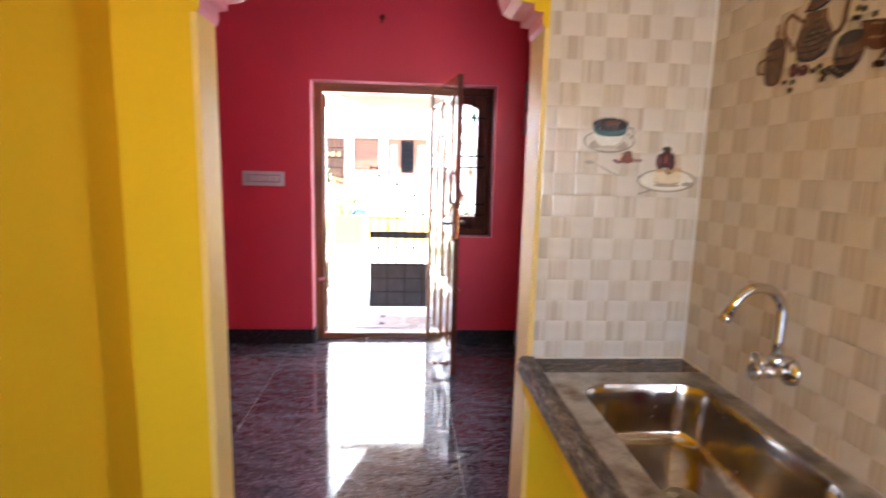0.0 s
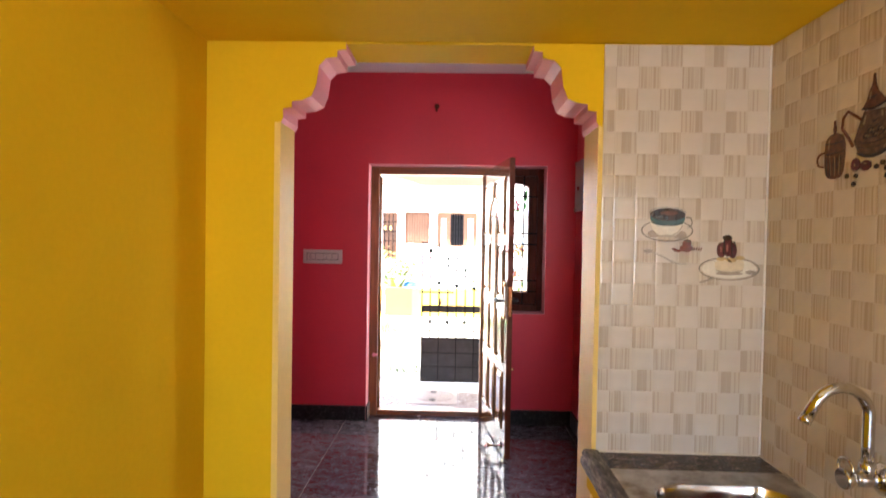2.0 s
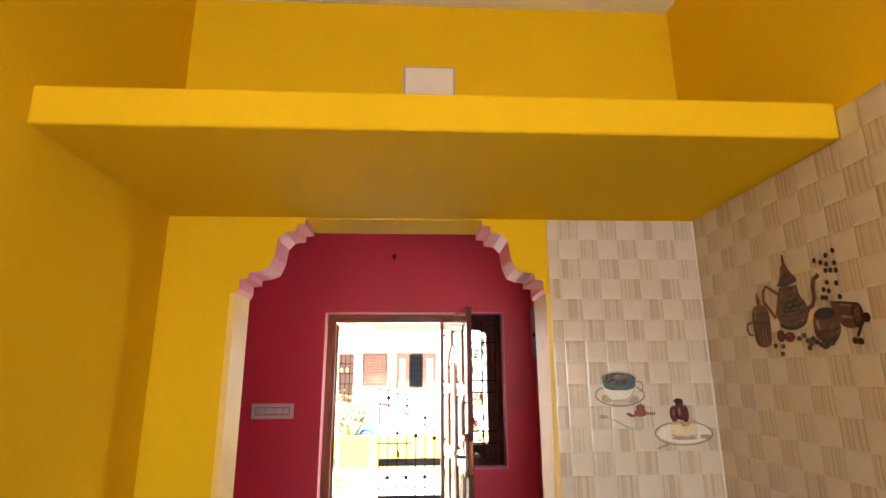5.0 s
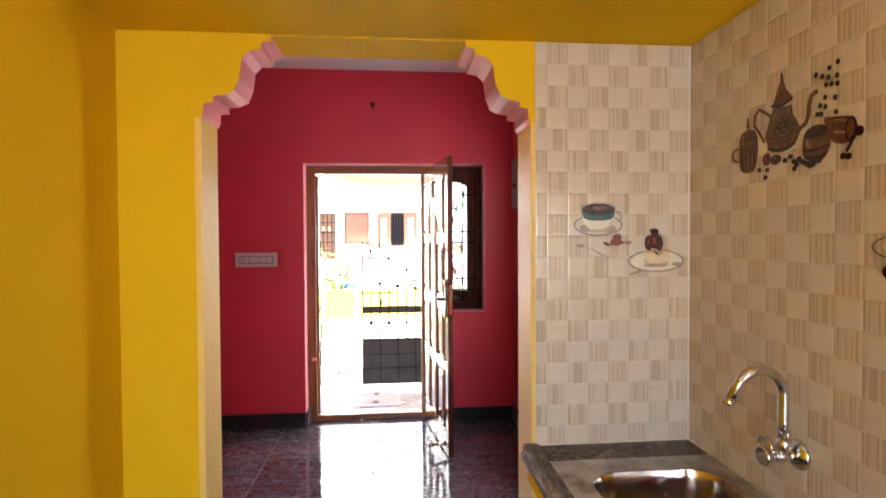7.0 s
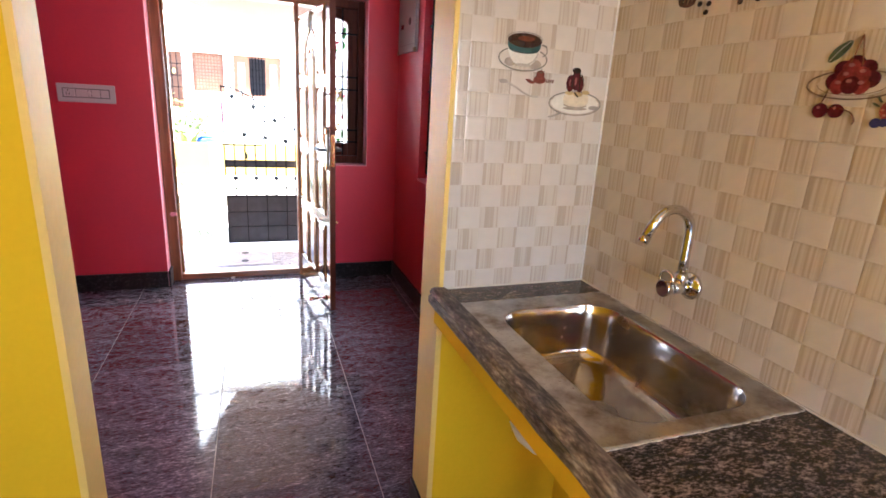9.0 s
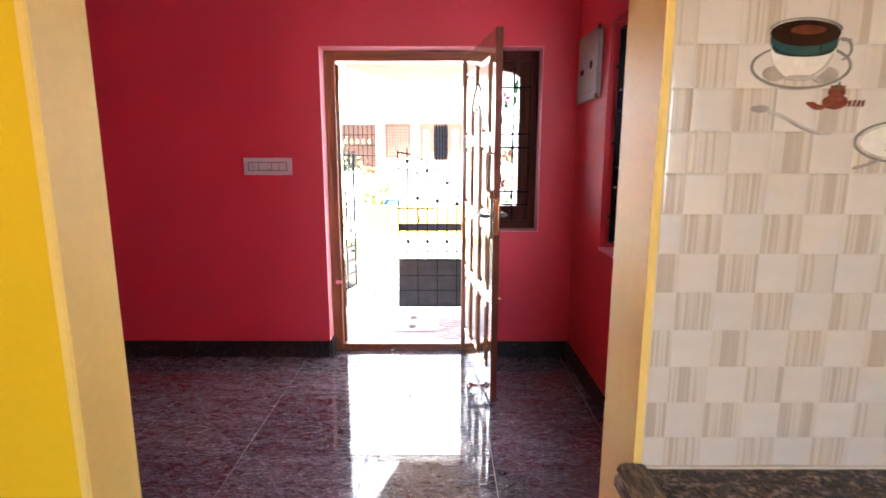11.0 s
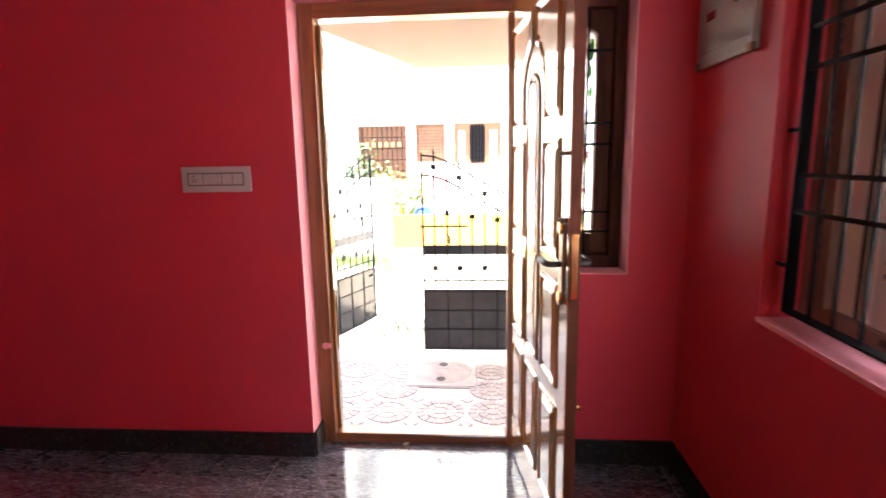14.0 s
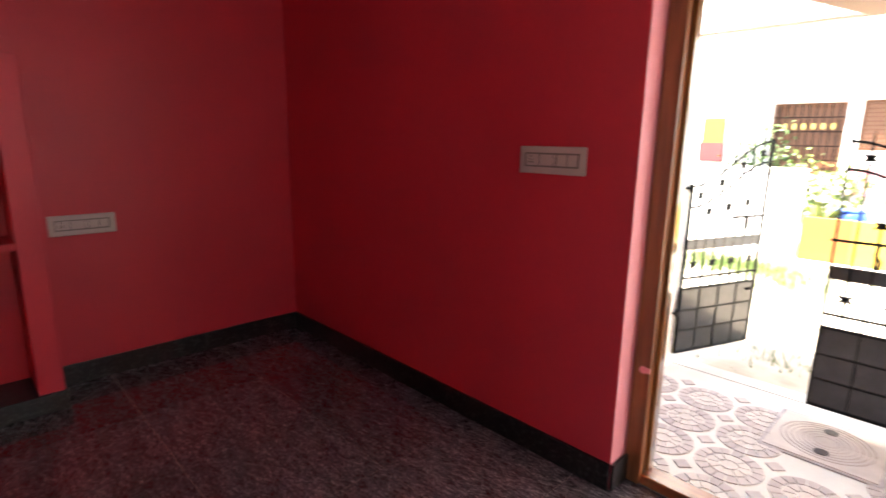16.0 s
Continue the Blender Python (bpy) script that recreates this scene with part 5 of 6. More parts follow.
# ---- outside ----
structure("ground", B(-60, 60, FW1, 120, GZ - 0.3, GZ - 0.012), EARTH, "bright sandy ground outside", "ground")
structure("ground_around", B(-60, 60, -60, FW1, GZ - 0.3, GZ - 0.014), EARTH, "sandy ground round the house", "ground")
structure("plinth_outside", B(HX0 - 0.2, HX1 + 0.23, YB - 0.15, FW1 - 0.001, GZ - 0.02, -0.101), WHITEWALL, "pale plastered house plinth", "wall")
# porch shade is put into the dark peach of wall and slab
structure("wall_outside_front", holed(bmesh.new(), "y", FW1, FW1 + 0.015, HX0 - 0.2, 2.6, GZ - 0.02, 3.1, [(DX0, DXM, 0.0, DTOP), (DXM, WX1, WBOT, DTOP)]), SHADED_PEACH, "outer house wall in peach plaster darkened for shade")
porch = [(-0.92, FW1 + 0.016), (1.9, FW1 + 0.016), (1.9, 6.30), (-0.36, 6.30)]
structure("porch_slab", prism(bmesh.new(), porch, "z", 2.145, 2.27), SHADED_PEACH, "peach concrete porch ceiling slab with its shade put into the colour", "ceiling")
# added slab above the view, keeps the sun off the porch
structure("added_shade_slab", B(-3.4, 1.9, FW1 + 0.016, 6.42, 3.00, 3.12), LIT_PEACH, "pale peach unseen slab added over the porch to shade it", "ceiling")
structure("porch_beam", B(-3.4, 1.9, 6.301, 6.42, 2.145, 2.165), WHITEWALL, "pale painted thin porch beam", "beam")
structure("porch_floor_bed", B(-1.62, 1.9, FW1 + 0.016, 6.56, GZ - 0.05, GZ - 0.004), CONCRETE, "porch paving of round flower pattern tiles", "pavement")
structure("gate_sill", B(-1.62, 1.9, 6.5605, 6.72, GZ - 0.05, GZ + 0.002, bevel=0.004), CONCRETE, "pale concrete strip under the gate", "pavement")

mh = thing("manhole_cover", (-0.18, 6.07, GZ), "square concrete inspection cover with two lifting holes", "manhole cover")
part("slab", B(-0.455, 0.098, 5.775, 6.340, GZ - 0.004, GZ + 0.012, bevel=0.003), PAVE_B, mh)
for k in range(7):
    bm = bmesh.new()
    r = 0.062 + 0.029 * k
    tube(bm, [(-0.18 + r * math.cos(math.tau * a / 40), 6.055 + r * math.sin(math.tau * a / 40), GZ + 0.0105) for a in range(41)], 0.005, 6)
    part("rib", bm, PAVE_A, mh, "raised concentric rib")
for y in (5.90, 6.20):
    bm = bmesh.new()
    tube(bm, [(-0.18, y, GZ + 0.008), (-0.18, y, GZ + 0.0165)], 0.038, 18)
    part("lifting_hole", bm, INK, mh, "dark lifting hole")
bm = bmesh.new()
for b in ((-0.475, 0.118, 5.755, 5.770), (-0.475, 0.118, 6.345, 6.360), (-0.475, -0.460, 5.770, 6.345), (0.103, 0.118, 5.770, 6.345)):
    box(bm, *b, GZ - 0.004, GZ + 0.006)
part("frame", bm, GROUT, mh)


def star(bm, x, z, r, y):
    pts = []
    for k in range(12):
        a = math.tau * k / 12
        q = r if k % 2 == 0 else r * 0.40
        pts.append((x + q * math.sin(a), z + q * math.cos(a)))
    prism(bm, pts, "y", y - 0.006, y + 0.006)


def gate(m, label, latch):
    g = tagged(new("iron_gate"), label, "gate", "gate leaves")
    g.matrix_basis = m
    W, P1 = 0.86, 0.55
    top = lambda u: 1.36 + 0.35 * (0.5 - 0.5 * math.cos(math.pi * min(max(u / W, 0), 1)))
    low = lambda u: top(u) - 0.165
    local("sheet", B(0.012, W - 0.012, -0.003, 0.003, 0.012, P1 - 0.006), GATEPANEL, g, "dark sheet metal lower panel")
    for z0, z1 in ((0, 0.016), (P1 - 0.016, P1), (0.626, 0.638)):
        local("rail", B(0.012, W - 0.012, -0.010, 0.010, z0, z1), BLACK, g)
    local("band", B(0.012, W - 0.012, -0.004, 0.004, 0.860, 0.945), GATEPANEL, g, "dark flat metal band")
    for z in (0.19, 0.36):
        local("rib", B(0.012, W - 0.012, -0.008, 0.008, z - 0.006, z + 0.006), BLACK, g)
    for k in range(1, 4):
        u = W * k / 4
        local("rib", B(u - 0.006, u + 0.006, -0.0085, 0.0085, 0.016, P1 - 0.016), BLACK, g)
    local("hinge_stile", B(0, 0.014, -0.012, 0.012, 0, top(0)), BLACK, g)
    local("free_stile", B(W - 0.014, W, -0.012, 0.012, 0, top(W) + 0.02), BLACK, g)
    for f in (top, low):
        bm = bmesh.new()
        tube(bm, [(W * k / 20, 0, f(W * k / 20)) for k in range(21)], 0.008, 8)
        local("curved_rail", bm, BLACK, g)
    for k in range(1, 8):
        u = W * k / 8
        bm = bmesh.new()
        tube(bm, [(u, 0, P1 - 0.01), (u, 0, top(u) + 0.045), (u, 0, top(u) + 0.075)], [0.0075, 0.0075, 0.001], 8)
        local("bar", bm, BLACK, g)
        for z in ((0.742,) if k % 2 else ()) + ((low(u) + 0.082,) if k % 2 else (1.13 + 0.015 * k,)):
            bm = bmesh.new()
            star(bm, u, z, 0.049, 0)
            local("star", bm, BLACK, g)
    bm = bmesh.new()
    tube(bm, [(W - 0.40, -0.016, 1.105), (W + (0.02 if latch else 0), -0.016, 1.105)], 0.009, 8)
    rod = local("slide_bolt", bm, BLACK, g)
    bm = bmesh.new()
    tube(bm, [(W - 0.22, -0.018, 1.105), (W - 0.21, -0.022, 1.04), (W - 0.235, -0.022, 1.00), (W - 0.23, -0.018, 0.95)], 0.011, 8)
    local("bolt_handle", bm, BLACK, rod)
    bm = bmesh.new()
    tube(bm, [(W - 0.10, -0.012, 0.475), (W - 0.02, -0.012, 0.470)], 0.010, 8)
    local("drop_bolt", bm, BLACK, g)
    for z in (0.35, 1.35):
        bm = bmesh.new()
        tube(bm, [(-0.05, 0, z), (0.0, 0, z)], 0.012, 8)
        tube(bm, [(-0.008, 0, z - 0.03), (-0.008, 0, z + 0.03)], 0.014, 10)
        local("hinge", bm, BLACK, g)


gate(pose(0.505, 6.335, -0.262, 0, 0, 180), "black iron gate leaf with stars, closed across the path", True)
gate(pose(-1.300, 6.50, -0.262, 0, 0, 69), "black iron gate leaf with stars, swung open outward", False)
for x, nm in ((-1.44, "left"), (0.66, "right")):
    gp = thing("gate_post", (x, 6.46, GZ - 0.01), "white plastered square gate post", "gate post", "gate posts")
    part("shaft", B(x - 0.11, x + 0.11, 6.35, 6.57, GZ - 0.014, 1.42, bevel=0.006), WHITEWALL, gp)
    part("cap", B(x - 0.13, x + 0.13, 6.33, 6.59, 1.42, 1.47, bevel=0.006), WHITEWALL, gp)

# across the lane: low walls, plants and a house
wall = thing("compound_wall", (-4.5, 12.4, GZ - 0.012), "white plastered low compound wall across the lane", "boundary wall")
part("body", B(-12, -1.70, 12.35, 12.50, GZ - 0.02, 1.01, bevel=0.006), WHITEWALL, wall)
part("coping", B(-12, -1.68, 12.32, 12.53, 1.01, 1.06, bevel=0.006), WHITEWALL, wall)
planter = thing("planter_wall", (1.0, 12.0, GZ - 0.012), "low ochre and yellow painted planter wall with plants", "boundary wall")
part("end_panel", B(-1.57, -0.94, 11.90, 12.05, GZ - 0.02, 0.345, bevel=0.005), ORANGEWALL, planter)
part("body", B(-0.94, 6.0, 11.901, 12.05, GZ - 0.02, 0.34, bevel=0.005), YELLOWWALL, planter)
part("kerb", B(-1.62, 6.0, 11.80, 11.90, GZ - 0.02, GZ + 0.05, bevel=0.005), CONCRETE, planter)

FY = 14.0
house = thing("house_across", (0, FY, GZ - 0.012), "white plastered house with wooden windows and iron lattices across the lane", "house")
openings = [(-2.70, -1.55, 0.9, 2.19), (-1.34, -0.67, 1.35, 2.21), (-0.46, 0.62, 1.28, 2.215), (1.6, 2.8, 1.2, 2.2)]
part("wall", holed(bmesh.new(), "y", FY, FY + 0.25, -3.0, 12, GZ - 0.02, 8.5, openings), WHITEWALL, house)
part("side_wing", B(-12, -3.0, FY - 0.9, FY + 0.25, GZ - 0.02, 8.5), WHITEWALL, house)
part("parapet", B(-2.99, 12.1, FY - 0.10, FY - 0.001, 3.4, 4.3), WHITEWALL, house)
part("sunshade", B(-2.98, 12, FY - 0.18, FY - 0.001, 2.30, 2.40, bevel=0.01), WHITEWALL, house)
# one dark sheet behind all openings, painted as indoor shade
part("shade_backing", B(-2.98, 12, FY + 0.9, FY + 0.95, GZ, 3.4), ROOM_SHADE, house)
for i, (x0, x1, z0, z1) in enumerate(openings):
    w = part("window", B(x0, x1, FY + 0.10, FY + 0.14, z1 - 0.05, z1), TEAKFAR, house, "wooden window")
    for b in ((x0, x0 + 0.05, z0, z1 - 0.05), (x1 - 0.05, x1, z0, z1 - 0.05), (x0 + 0.05, x1 - 0.05, z0, z0 + 0.05)):
        part("frame", B(b[0], b[1], FY + 0.10, FY + 0.14, b[2], b[3]), TEAKFAR, w)
    if i == 0:
        part("curtain", B(x0 + 0.05, x1 - 0.05, FY + 0.20, FY + 0.22, z0 + 0.05, z1 - 0.05), TEAKFAR, w, "brown blind")
    if i == 1:
        part("curtain", B(x0 + 0.05, x1 - 0.05, FY + 0.20, FY + 0.22, z0 + 0.05, z1 - 0.05), FARBLIND, w, "brown blind behind red-brown lattice")
    if i in (0, 1, 3):
        n = int((x1 - x0) / (0.11 if i != 1 else 0.062))
        for k in range(1, n):
            x = x0 + (x1 - x0) * k / n
            part("bar", B(x - 0.008, x + 0.008, FY + 0.04, FY + 0.056, z0, z1), BLACK if i != 1 else TEAKFAR, w)
        for k in range(1, 5 if i != 1 else 12):
            z = z0 + (z1 - z0) * k / (5 if i != 1 else 12)
            part("cross_bar", B(x0, x1, FY + 0.057, FY + 0.067, z - 0.008, z + 0.008), BLACK if i != 1 else TEAKFAR, w)
    if i == 0:
        for k in range(6):
            bm = bmesh.new()
            x, z = x0 + 0.22 + 0.15 * k, z1 - 0.42
            prism(bm, ellipse(x, z, 0.035, 0.06, 10), "y", FY + 0.025, FY + 0.035)
            part("ornament", bm, CREAM, w)
    if i == 2:
        for a, b in ((x0 + 0.30, x0 + 0.36), (x1 - 0.36, x1 - 0.30)):
            part("mullion", B(a, b, FY + 0.10, FY + 0.14, z0 + 0.05, z1 - 0.05), TEAKFAR, w)
        for a, b, m_ in ((x0 + 0.05, x0 + 0.30, GREYPLASTIC), (x1 - 0.30, x1 - 0.05, WHITEPLASTIC)):
            leaf = part("shutter", B(a, b, FY + 0.09, FY + 0.12, z1 - 0.16, z1 - 0.05), TEAKFAR, w)
            part("stile", B(a, a + 0.05, FY + 0.09, FY + 0.12, z0 + 0.05, z1 - 0.16), TEAKFAR, leaf)
            part("stile", B(b - 0.05, b, FY + 0.09, FY + 0.12, z0 + 0.05, z1 - 0.16), TEAKFAR, leaf)
            part("pane", B(a + 0.05, b - 0.05, FY + 0.10, FY + 0.105, z0 + 0.05, z1 - 0.16), m_, leaf)
        for k in range(1, 5):
            x = x0 + 0.36 + (x1 - x0 - 0.72) * k / 5
            part("bar", B(x - 0.009, x + 0.009, FY + 0.04, FY + 0.058, z0, z1), BLACK, w)
        for k in range(1, 6):
            z = z0 + (z1 - z0) * k / 6
            part("cross_bar", B(x0 + 0.36, x1 - 0.36, FY + 0.059, FY + 0.069, z - 0.004, z + 0.004), BLACK, w)
rail = part("balustrade", B(-1.36, -0.60, FY - 0.06, FY - 0.03, 1.08, 1.12), PINK, house, "pale painted balustrade")
for k in range(9):
    part("baluster", B(-1.34 + 0.09 * k, -1.31 + 0.09 * k, FY - 0.055, FY - 0.035, 0.62, 1.08), PINK, rail)
part("bottom_rail", B(-1.36, -0.60, FY - 0.06, FY - 0.001, 0.58, 0.62), PINK, rail)
niche = part("window", B(-3.61, -3.22, FY - 0.93, FY - 0.90, 1.10, 1.90), ORANGEWALL, house, "orange shuttered window")
part("lower_board", B(-3.63, -3.20, FY - 0.96, FY - 0.931, 1.10, 1.45), shader("red_board", (0.32, 0.03, 0.03), 0.6), niche, "red board")

# neighbour's sunlit wall beside the side window
structure("neighbour_wall", B(2.9, 3.1, -6, 12, GZ - 0.02, 3.4), WHITEWALL, "white plastered neighbouring wall in the sun", "wall")


def leafy(name, at, label, category, n, spread, height, mat_, seed, size=0.10, stems=7):
    pl = thing(name, at, label, category, "shrubs across the lane")
    rng = random.Random(seed)
    bm, bl = bmesh.new(), bmesh.new()
    for k in range(stems):
        a, l = rng.random() * math.tau, height * (0.6 + 0.5 * rng.random())
        tip = Vector((math.cos(a) * spread * rng.random(), math.sin(a) * spread * 0.5 * rng.random(), l))
        base = Vector((0.04 * math.cos(a), 0.04 * math.sin(a), 0))
        mid = base.lerp(tip, 0.5) + Vector((0.03, 0, 0.06))
        o = Vector(at)
        tube(bm, [o + base, o + mid, o + tip], [0.014, 0.010, 0.004], 6)
        for j in range(n // stems):
            f = 0.25 + 0.75 * rng.random()
            p = o + base.lerp(tip, f) + Vector((rng.gauss(0, spread * 0.22), rng.gauss(0, spread * 0.15), rng.gauss(0, height * 0.07)))
            d = Vector((rng.gauss(0, 1), rng.gauss(0, 1), rng.gauss(0.2, 0.6))).normalized()
            s = d.orthogonal().normalized() * size * 0.30
            l2 = size * (0.7 + 0.6 * rng.random())
            v = [bl.verts.new(q) for q in (p, p + d * l2 * 0.45 + s, p + d * l2, p + d * l2 * 0.45 - s)]
            bl.faces.new(v)
    part("stems", bm, BARK, pl)
    part("foliage", bl, mat_, pl)


leafy("flowering_shrub", (-2.35, 12.9, GZ - 0.012), "leafy pale green shrub behind the compound wall", "shrub", 900, 0.75, 1.95, LEAF, 3)
leafy("flowering_shrub", (-1.55, 13.1, GZ - 0.012), "leafy green shrub beside the planter wall", "shrub", 700, 0.50, 1.55, LEAF_LIGHT, 5)
leafy("potted_shrub", (0.2, 12.5, GZ - 0.012), "low leafy plants behind the planter wall", "shrub", 400, 0.8, 0.75, LEAF_LIGHT, 9)
big = thing("broad_leaf_plant", (-1.38, 12.35, GZ - 0.012), "plant with broad yellow-green leaves by the planter", "plant")
rng = random.Random(2)
for k in range(6):
    a = math.tau * k / 6 + 0.3
    bm = bmesh.new()
    prev = None
    for j in range(9):
        f = j / 8
        c = Vector((-1.38 + math.cos(a) * 0.42 * f * f, 12.35 + math.sin(a) * 0.22 * f * f, GZ + 0.15 + 1.05 * f - 0.25 * f * f))
        w = 0.075 * math.sin(math.pi * (0.12 + 0.88 * f)) + 0.004
        s = Vector((-math.sin(a), math.cos(a), 0.0)) * w
        ring = [bm.verts.new(c - s), bm.verts.new(c + Vector((0, 0, -0.02))), bm.verts.new(c + s)]
        if prev:
            for q in range(2):
                bm.faces.new((prev[q], prev[q + 1], ring[q + 1], ring[q]))
        prev = ring
    part("leaf", bm, LEAF_LIGHT, big)
bm = bmesh.new()
tube(bm, [(-1.38, 12.35, GZ - 0.012), (-1.38, 12.35, GZ + 0.25)], [0.05, 0.03], 8)
part("stem", bm, BARK, big)
BLUE = shader("blue_plastic", (0.03, 0.10, 0.42), 0.4, vary=0.1)
drum = thing("blue_drum", (-1.10, 12.62, GZ - 0.012), "blue plastic storage drum behind the planter", "drum")
bm = bmesh.new()
tube(bm, [(-1.10, 12.62, GZ - 0.012), (-1.10, 12.62, GZ + 0.05), (-1.10, 12.62, GZ + 0.36), (-1.10, 12.62, GZ + 0.40), (-1.10, 12.62, GZ + 0.72), (-1.10, 12.62, GZ + 0.77)], [0.24, 0.26, 0.26, 0.275, 0.26, 0.23], 24)
part("barrel", bm, BLUE, drum)
bm = bmesh.new()
tube(bm, [(-1.10, 12.62, GZ + 0.77), (-1.10, 12.62, GZ + 0.80)], [0.235, 0.225], 24)
part("lid", bm, BLUE, drum)

# tufts of grass in the lane
bm = bmesh.new()
rng = random.Random(11)
for cx, cy, n, sx, sy in ((-1.6, 8.8, 500, 0.5, 0.7), (-2.0, 10.8, 2600, 0.55, 0.35), (-3.4, 10.9, 2200, 0.7, 0.4), (-1.25, 10.1, 500, 0.25, 0.3), (-0.75, 7.3, 110, 0.32, 0.20), (0.6, 9.6, 300, 0.7, 0.4)):
    for k in range(n):
        p = Vector((rng.gauss(cx, sx), rng.gauss(cy, sy), GZ - 0.014))
        a, h = rng.random() * math.tau, 0.04 + 0.10 * rng.random()
        d = Vector((math.cos(a), math.sin(a), 0)) * 0.006
        t = p + Vector((rng.gauss(0, 0.03), rng.gauss(0, 0.03), h))
        bm.faces.new([bm.verts.new(q) for q in (p - d, p + d, t)])
tagged(new("grass", mesh_of("grass", bm, GRASS)), "dry yellow-green grass tufts in the lane", "grass", kind="stuff")

# ---- wall tiles: small relief cells, checkered plain and striped ----
CW, CH, CD = 0.0641, 0.0621, 0.0619   # side wall width, height, divider width


def cell_mesh(name, w, h, axis, material):
    """A shallow bevelled cell facing -y or -x, its middle at the origin."""
    bm = bmesh.new()
    loops = []
    for d, o in ((0.0001, 0.0013), (0.0035, 0.0006), (0.0110, 0.0)):
        loops.append([bm.verts.new((u, o, v) if axis == "y" else (o, u, v)) for u, v in ((-w / 2 + d, -h / 2 + d), (w / 2 - d, -h / 2 + d), (w / 2 - d, h / 2 - d), (-w / 2 + d, h / 2 - d))])
    for a, b in zip(loops, loops[1:]):
        for i in range(4):
            bm.faces.new((a[i], a[(i + 1) % 4], b[(i + 1) % 4], b[i]))
    bm.faces.new(loops[-1])
    me = mesh_of(name, bm, material)
    want = 1 if axis == "y" else 0
    if me.polygons[len(me.polygons) - 1].normal[want] > 0:
        me.flip_normals()
    return me


bed_div = structure("tile_wall_divider", B(0.474, XK - 0.0005, 1.5145, DV0 - 0.0005, CT, 2.070), TILE_BED, "cream and striped glazed wall tiles with printed motifs", "wall tiles")
bm = B(0.9455, XK - 0.0002, YB, 0.923, CT, 2.132)
box(bm, 0.9455, XK - 0.0002, 0.923, 1.5144, CT, 2.070)
bed_side = structure("tile_wall_side", bm, TILE_BED, "beige glazed wall tiles in a checkered relief with printed motifs", "wall tiles")
cells = {}
rng = random.Random(21)


def lay(axis, u, z, w, h, odd, parent):
    key = (axis, round(w, 4), round(h, 4), odd)
    if key not in cells:
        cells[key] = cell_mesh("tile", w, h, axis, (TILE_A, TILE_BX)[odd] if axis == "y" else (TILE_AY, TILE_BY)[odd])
    ob = new("tile", cells[key])
    ob.parent = parent
    ob.location = (u, 1.5108, z) if axis == "y" else (0.9412, u, z)
    a, b = rng.gauss(0, 0.004), rng.gauss(0, 0.004)
    ob.rotation_euler = (a, 0, b) if axis == "y" else (0, a, b)


def rows_of(top):
    out, z, k = [], 2.0695, 0
    if top > 2.1:
        out.append((2.0995, 0.0600, 1))
    while z > CT + 0.006:
        h = min(CH, z - CT - 0.002)
        out.append((z - h / 2, h, k))
        z, k = z - CH, k + 1
    return out


for c in range(8):
    x1 = 0.9412 - c * CD
    w = min(CD, x1 - 0.475)
    if w < 0.008:
        continue
    for z, h, k in rows_of(2.07):
        lay("y", x1 - w / 2, z, w, h, (c + k + 1) % 2, bed_div)
rest = bmesh.new(), bmesh.new()
c = 0
while 1.5106 - c * CW > YB + CW:
    y1 = 1.5106 - c * CW
    near = y1 - CW > 0.62
    for z, h, k in rows_of(2.132 if y1 <= 0.923 else 2.07):
        if near:
            lay("x", y1 - CW / 2, z, CW, h, (c + k + 1) % 2, bed_side)
        else:
            b = rest[(c + k + 1) % 2]
            o = [b.verts.new((0.9412 + q, y1 - CW / 2 + s * (CW / 2 - d), z + t * (h / 2 - d))) for d, q in ((0.0002, 0.0016), (0.006, 0.0)) for s, t in ((-1, -1), (1, -1), (1, 1), (-1, 1))]
            for i in range(4):
                b.faces.new((o[i], o[(i + 1) % 4], o[4 + (i + 1) % 4], o[4 + i]))
            b.faces.new(o[4:])
    c += 1
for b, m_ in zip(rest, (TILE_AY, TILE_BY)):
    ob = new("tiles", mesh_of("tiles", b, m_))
    ob.parent = bed_side
    tagged(ob, kind="stuff")

# ---- floor tiles ----
TX, TYP = 0.598, 0.645
floor_cells = {}


def slab_mesh(w, d):
    bm = bmesh.new()
    loops = [[bm.verts.new((sx * (w / 2 - e), sy * (d / 2 - e), z)) for sx, sy in ((-1, -1), (1, -1), (1, 1), (-1, 1))] for e, z in ((0.0, -0.0029), (0.0, -0.0004), (0.0006, 0.0))]
    for a, b in zip(loops, loops[1:]):
        for i in range(4):
            bm.faces.new((a[i], a[(i + 1) % 4], b[(i + 1) % 4], b[i]))
    bm.faces.new(loops[-1])
    return mesh_of("floor_tile", bm, FLOOR)


def floor_field(x0, x1, y0, y1):
    xs = [0.373 + TX * k for k in range(-8, 4)]
    ys = [3.62 + TYP * k for k in range(-10, 4)]
    for a in xs:
        for b in ys:
            u0, u1, v0, v1 = max(a, x0), min(a + TX, x1), max(b, y0), min(b + TYP, y1)
            if u1 - u0 < 0.01 or v1 - v0 < 0.01:
                continue
            w, d = round(u1 - u0 - 0.0036, 4), round(v1 - v0 - 0.0036, 4)
            if (w, d) not in floor_cells:
                floor_cells[(w, d)] = slab_mesh(w, d)
            ob = new("floor_tile", floor_cells[(w, d)])
            ob.parent = floor
            ob.location = ((u0 + u1) / 2, (v0 + v1) / 2, 0)
            ob.rotation_euler = (rng.gauss(0, 0.0004), rng.gauss(0, 0.0004), 0)


floor_field(HX0, HX1, DV1, FY0 + 0.01)
floor_field(XL, XK, YB, DV1)

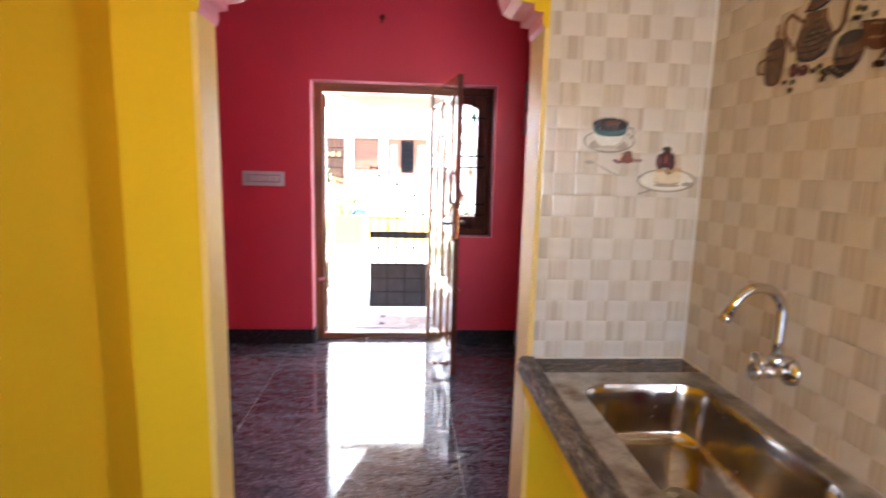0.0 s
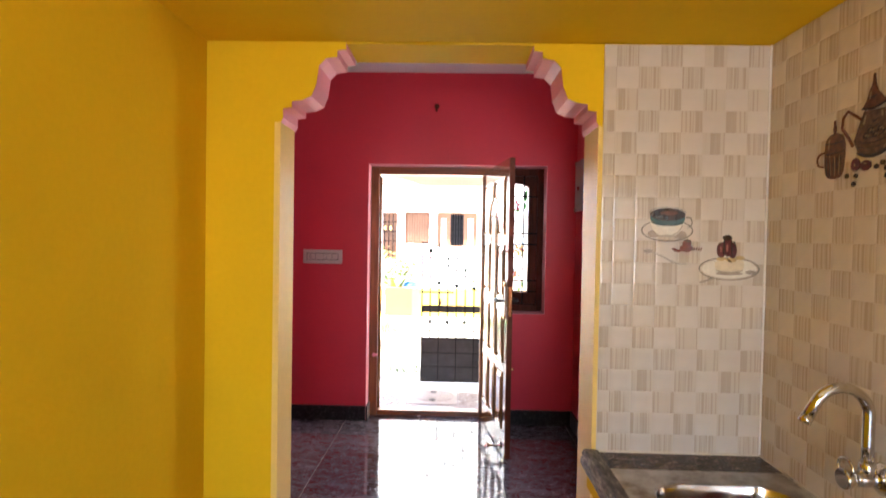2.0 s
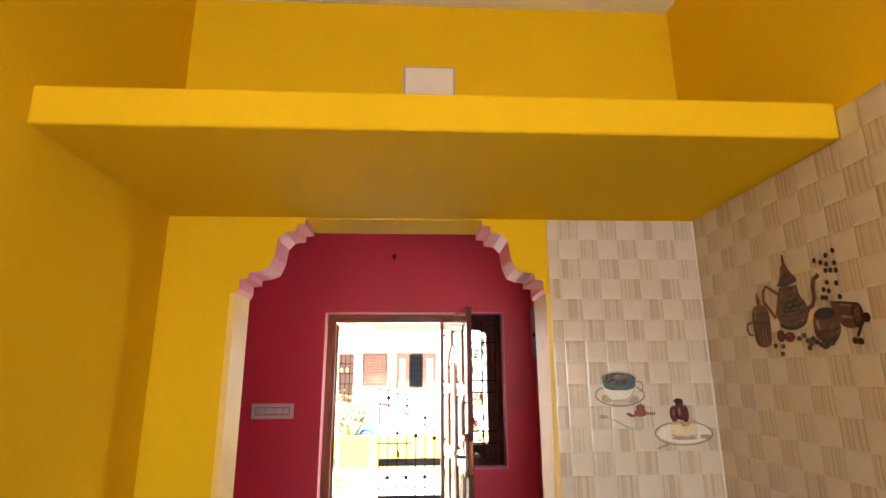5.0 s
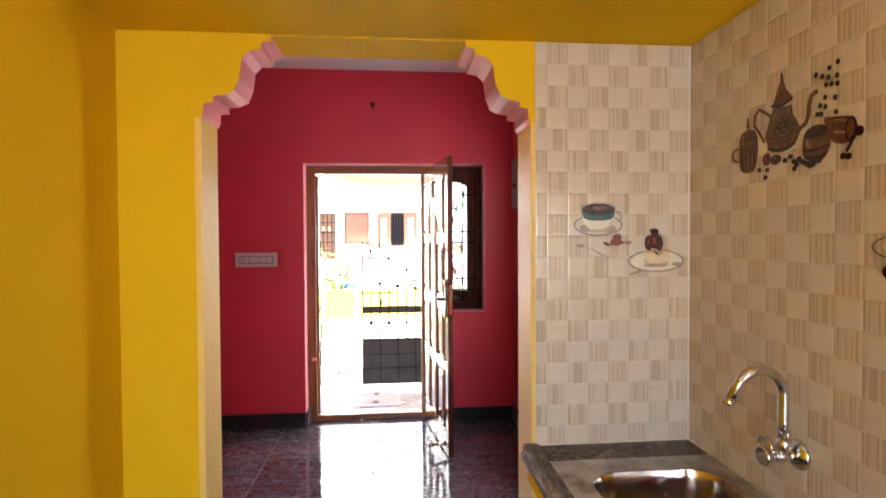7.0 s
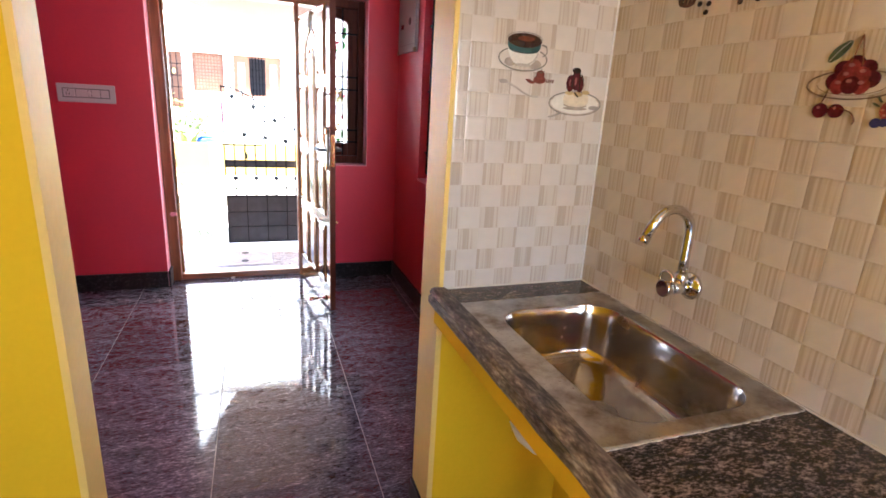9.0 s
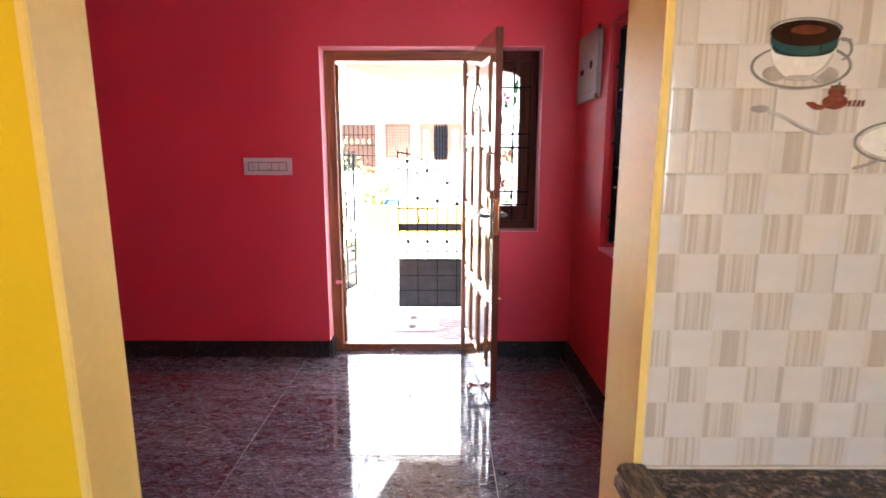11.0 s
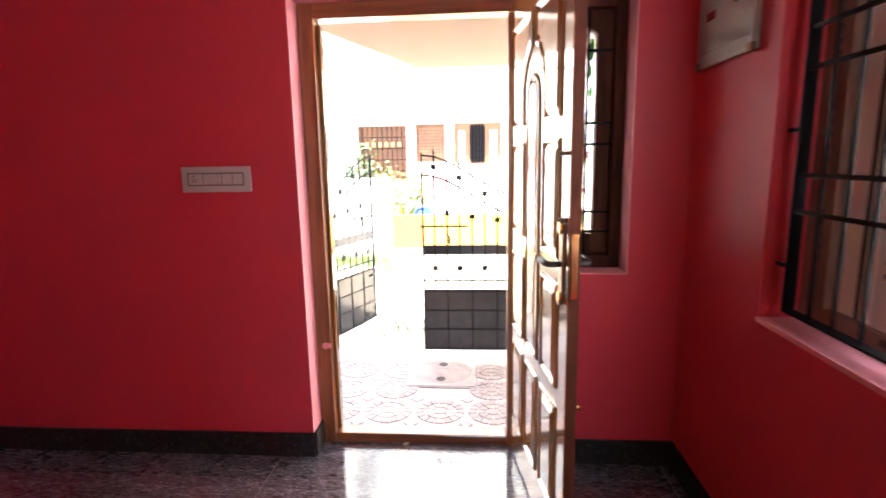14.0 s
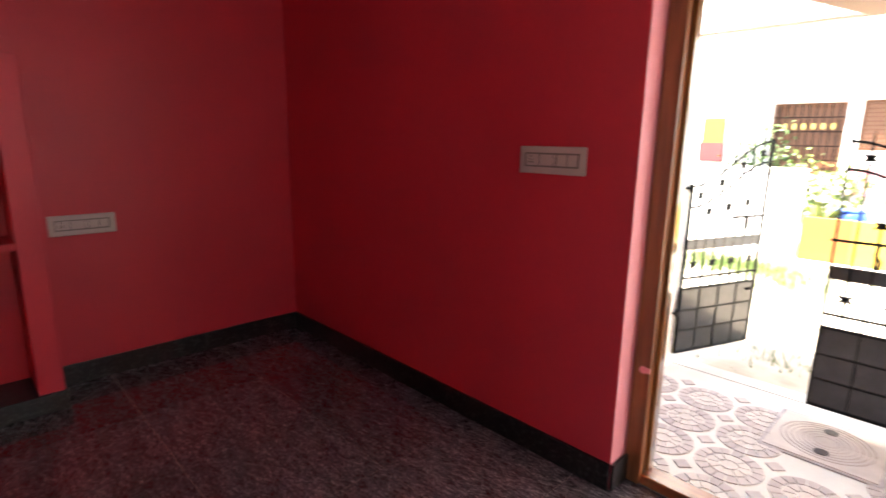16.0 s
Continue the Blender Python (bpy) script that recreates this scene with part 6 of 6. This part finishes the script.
# ---- porch paving: rings of wedge-shaped stones round a centre, diamonds between ----
paving = bpy.data.objects["porch_floor_bed"]
PR = 0.205
wedges = {}


def wedge_mesh(r0, r1, a, material):
    key = (r0, r1, a)
    if key not in wedges:
        bm = bmesh.new()
        n = 2
        pts = [(r0 * math.cos(-a / 2 + a * k / n), r0 * math.sin(-a / 2 + a * k / n)) for k in range(n + 1)] if r0 else [(0, 0)]
        pts += [(r1 * math.cos(a / 2 - a * k / n), r1 * math.sin(a / 2 - a * k / n)) for k in range(n + 1)]
        prism(bm, inset(pts, 0.0035), "z", -0.006, 0.004)
        wedges[key] = mesh_of("paving_stone", bm, material)
    return wedges[key]


def disc_mesh(r, material, sides):
    key = (r, sides)
    if key not in wedges:
        bm = bmesh.new()
        prism(bm, ellipse(0, 0, r, r, sides), "z", -0.006, 0.004)
        wedges[key] = mesh_of("paving_stone", bm, material)
    return wedges[key]


loose = bmesh.new()
for i in range(-4, 5):
    for j in range(0, 6):
        cx, cy = -0.52 + 0.375 * i, 4.66 + 0.36 * j
        if cx - PR < -1.60 or cx + PR > 1.85 or cy + PR > 6.55 or cy - PR < FW1 + 0.02:
            continue
        stones = [(disc_mesh(0.042, PAVE_B, 12), 0)]
        stones += [(wedge_mesh(0.048, 0.110, math.tau / 10, PAVE_B), math.tau * k / 10) for k in range(10)]
        stones += [(wedge_mesh(0.112, 0.178, math.tau / 16, PAVE_A), math.tau * k / 16) for k in range(16)]
        near = cx < 0.1 and cy > 4.9
        if abs(cx + 0.18) < 0.30 and 5.6 < cy < 6.5:
            continue
        for me, a in stones:
            if near:
                ob = new("paving_stone", me)
                ob.parent = paving
                ob.matrix_basis = pose(cx, cy, GZ, 0, 0, math.degrees(a))
            else:
                off = len(loose.verts)
                loose.from_mesh(me)
                loose.verts.ensure_lookup_table()
                bmesh.ops.transform(loose, matrix=pose(cx, cy, GZ, 0, 0, math.degrees(a)), verts=loose.verts[off:])
        ob = new("paving_diamond", disc_mesh(0.050, PAVE_A, 4))
        ob.parent = paving
        ob.location = (cx + 0.1875, cy + 0.18, GZ)
ob = new("paving_stones", mesh_of("paving_stones", loose, PAVE_A))
ob.parent = paving
tagged(ob, kind="stuff")
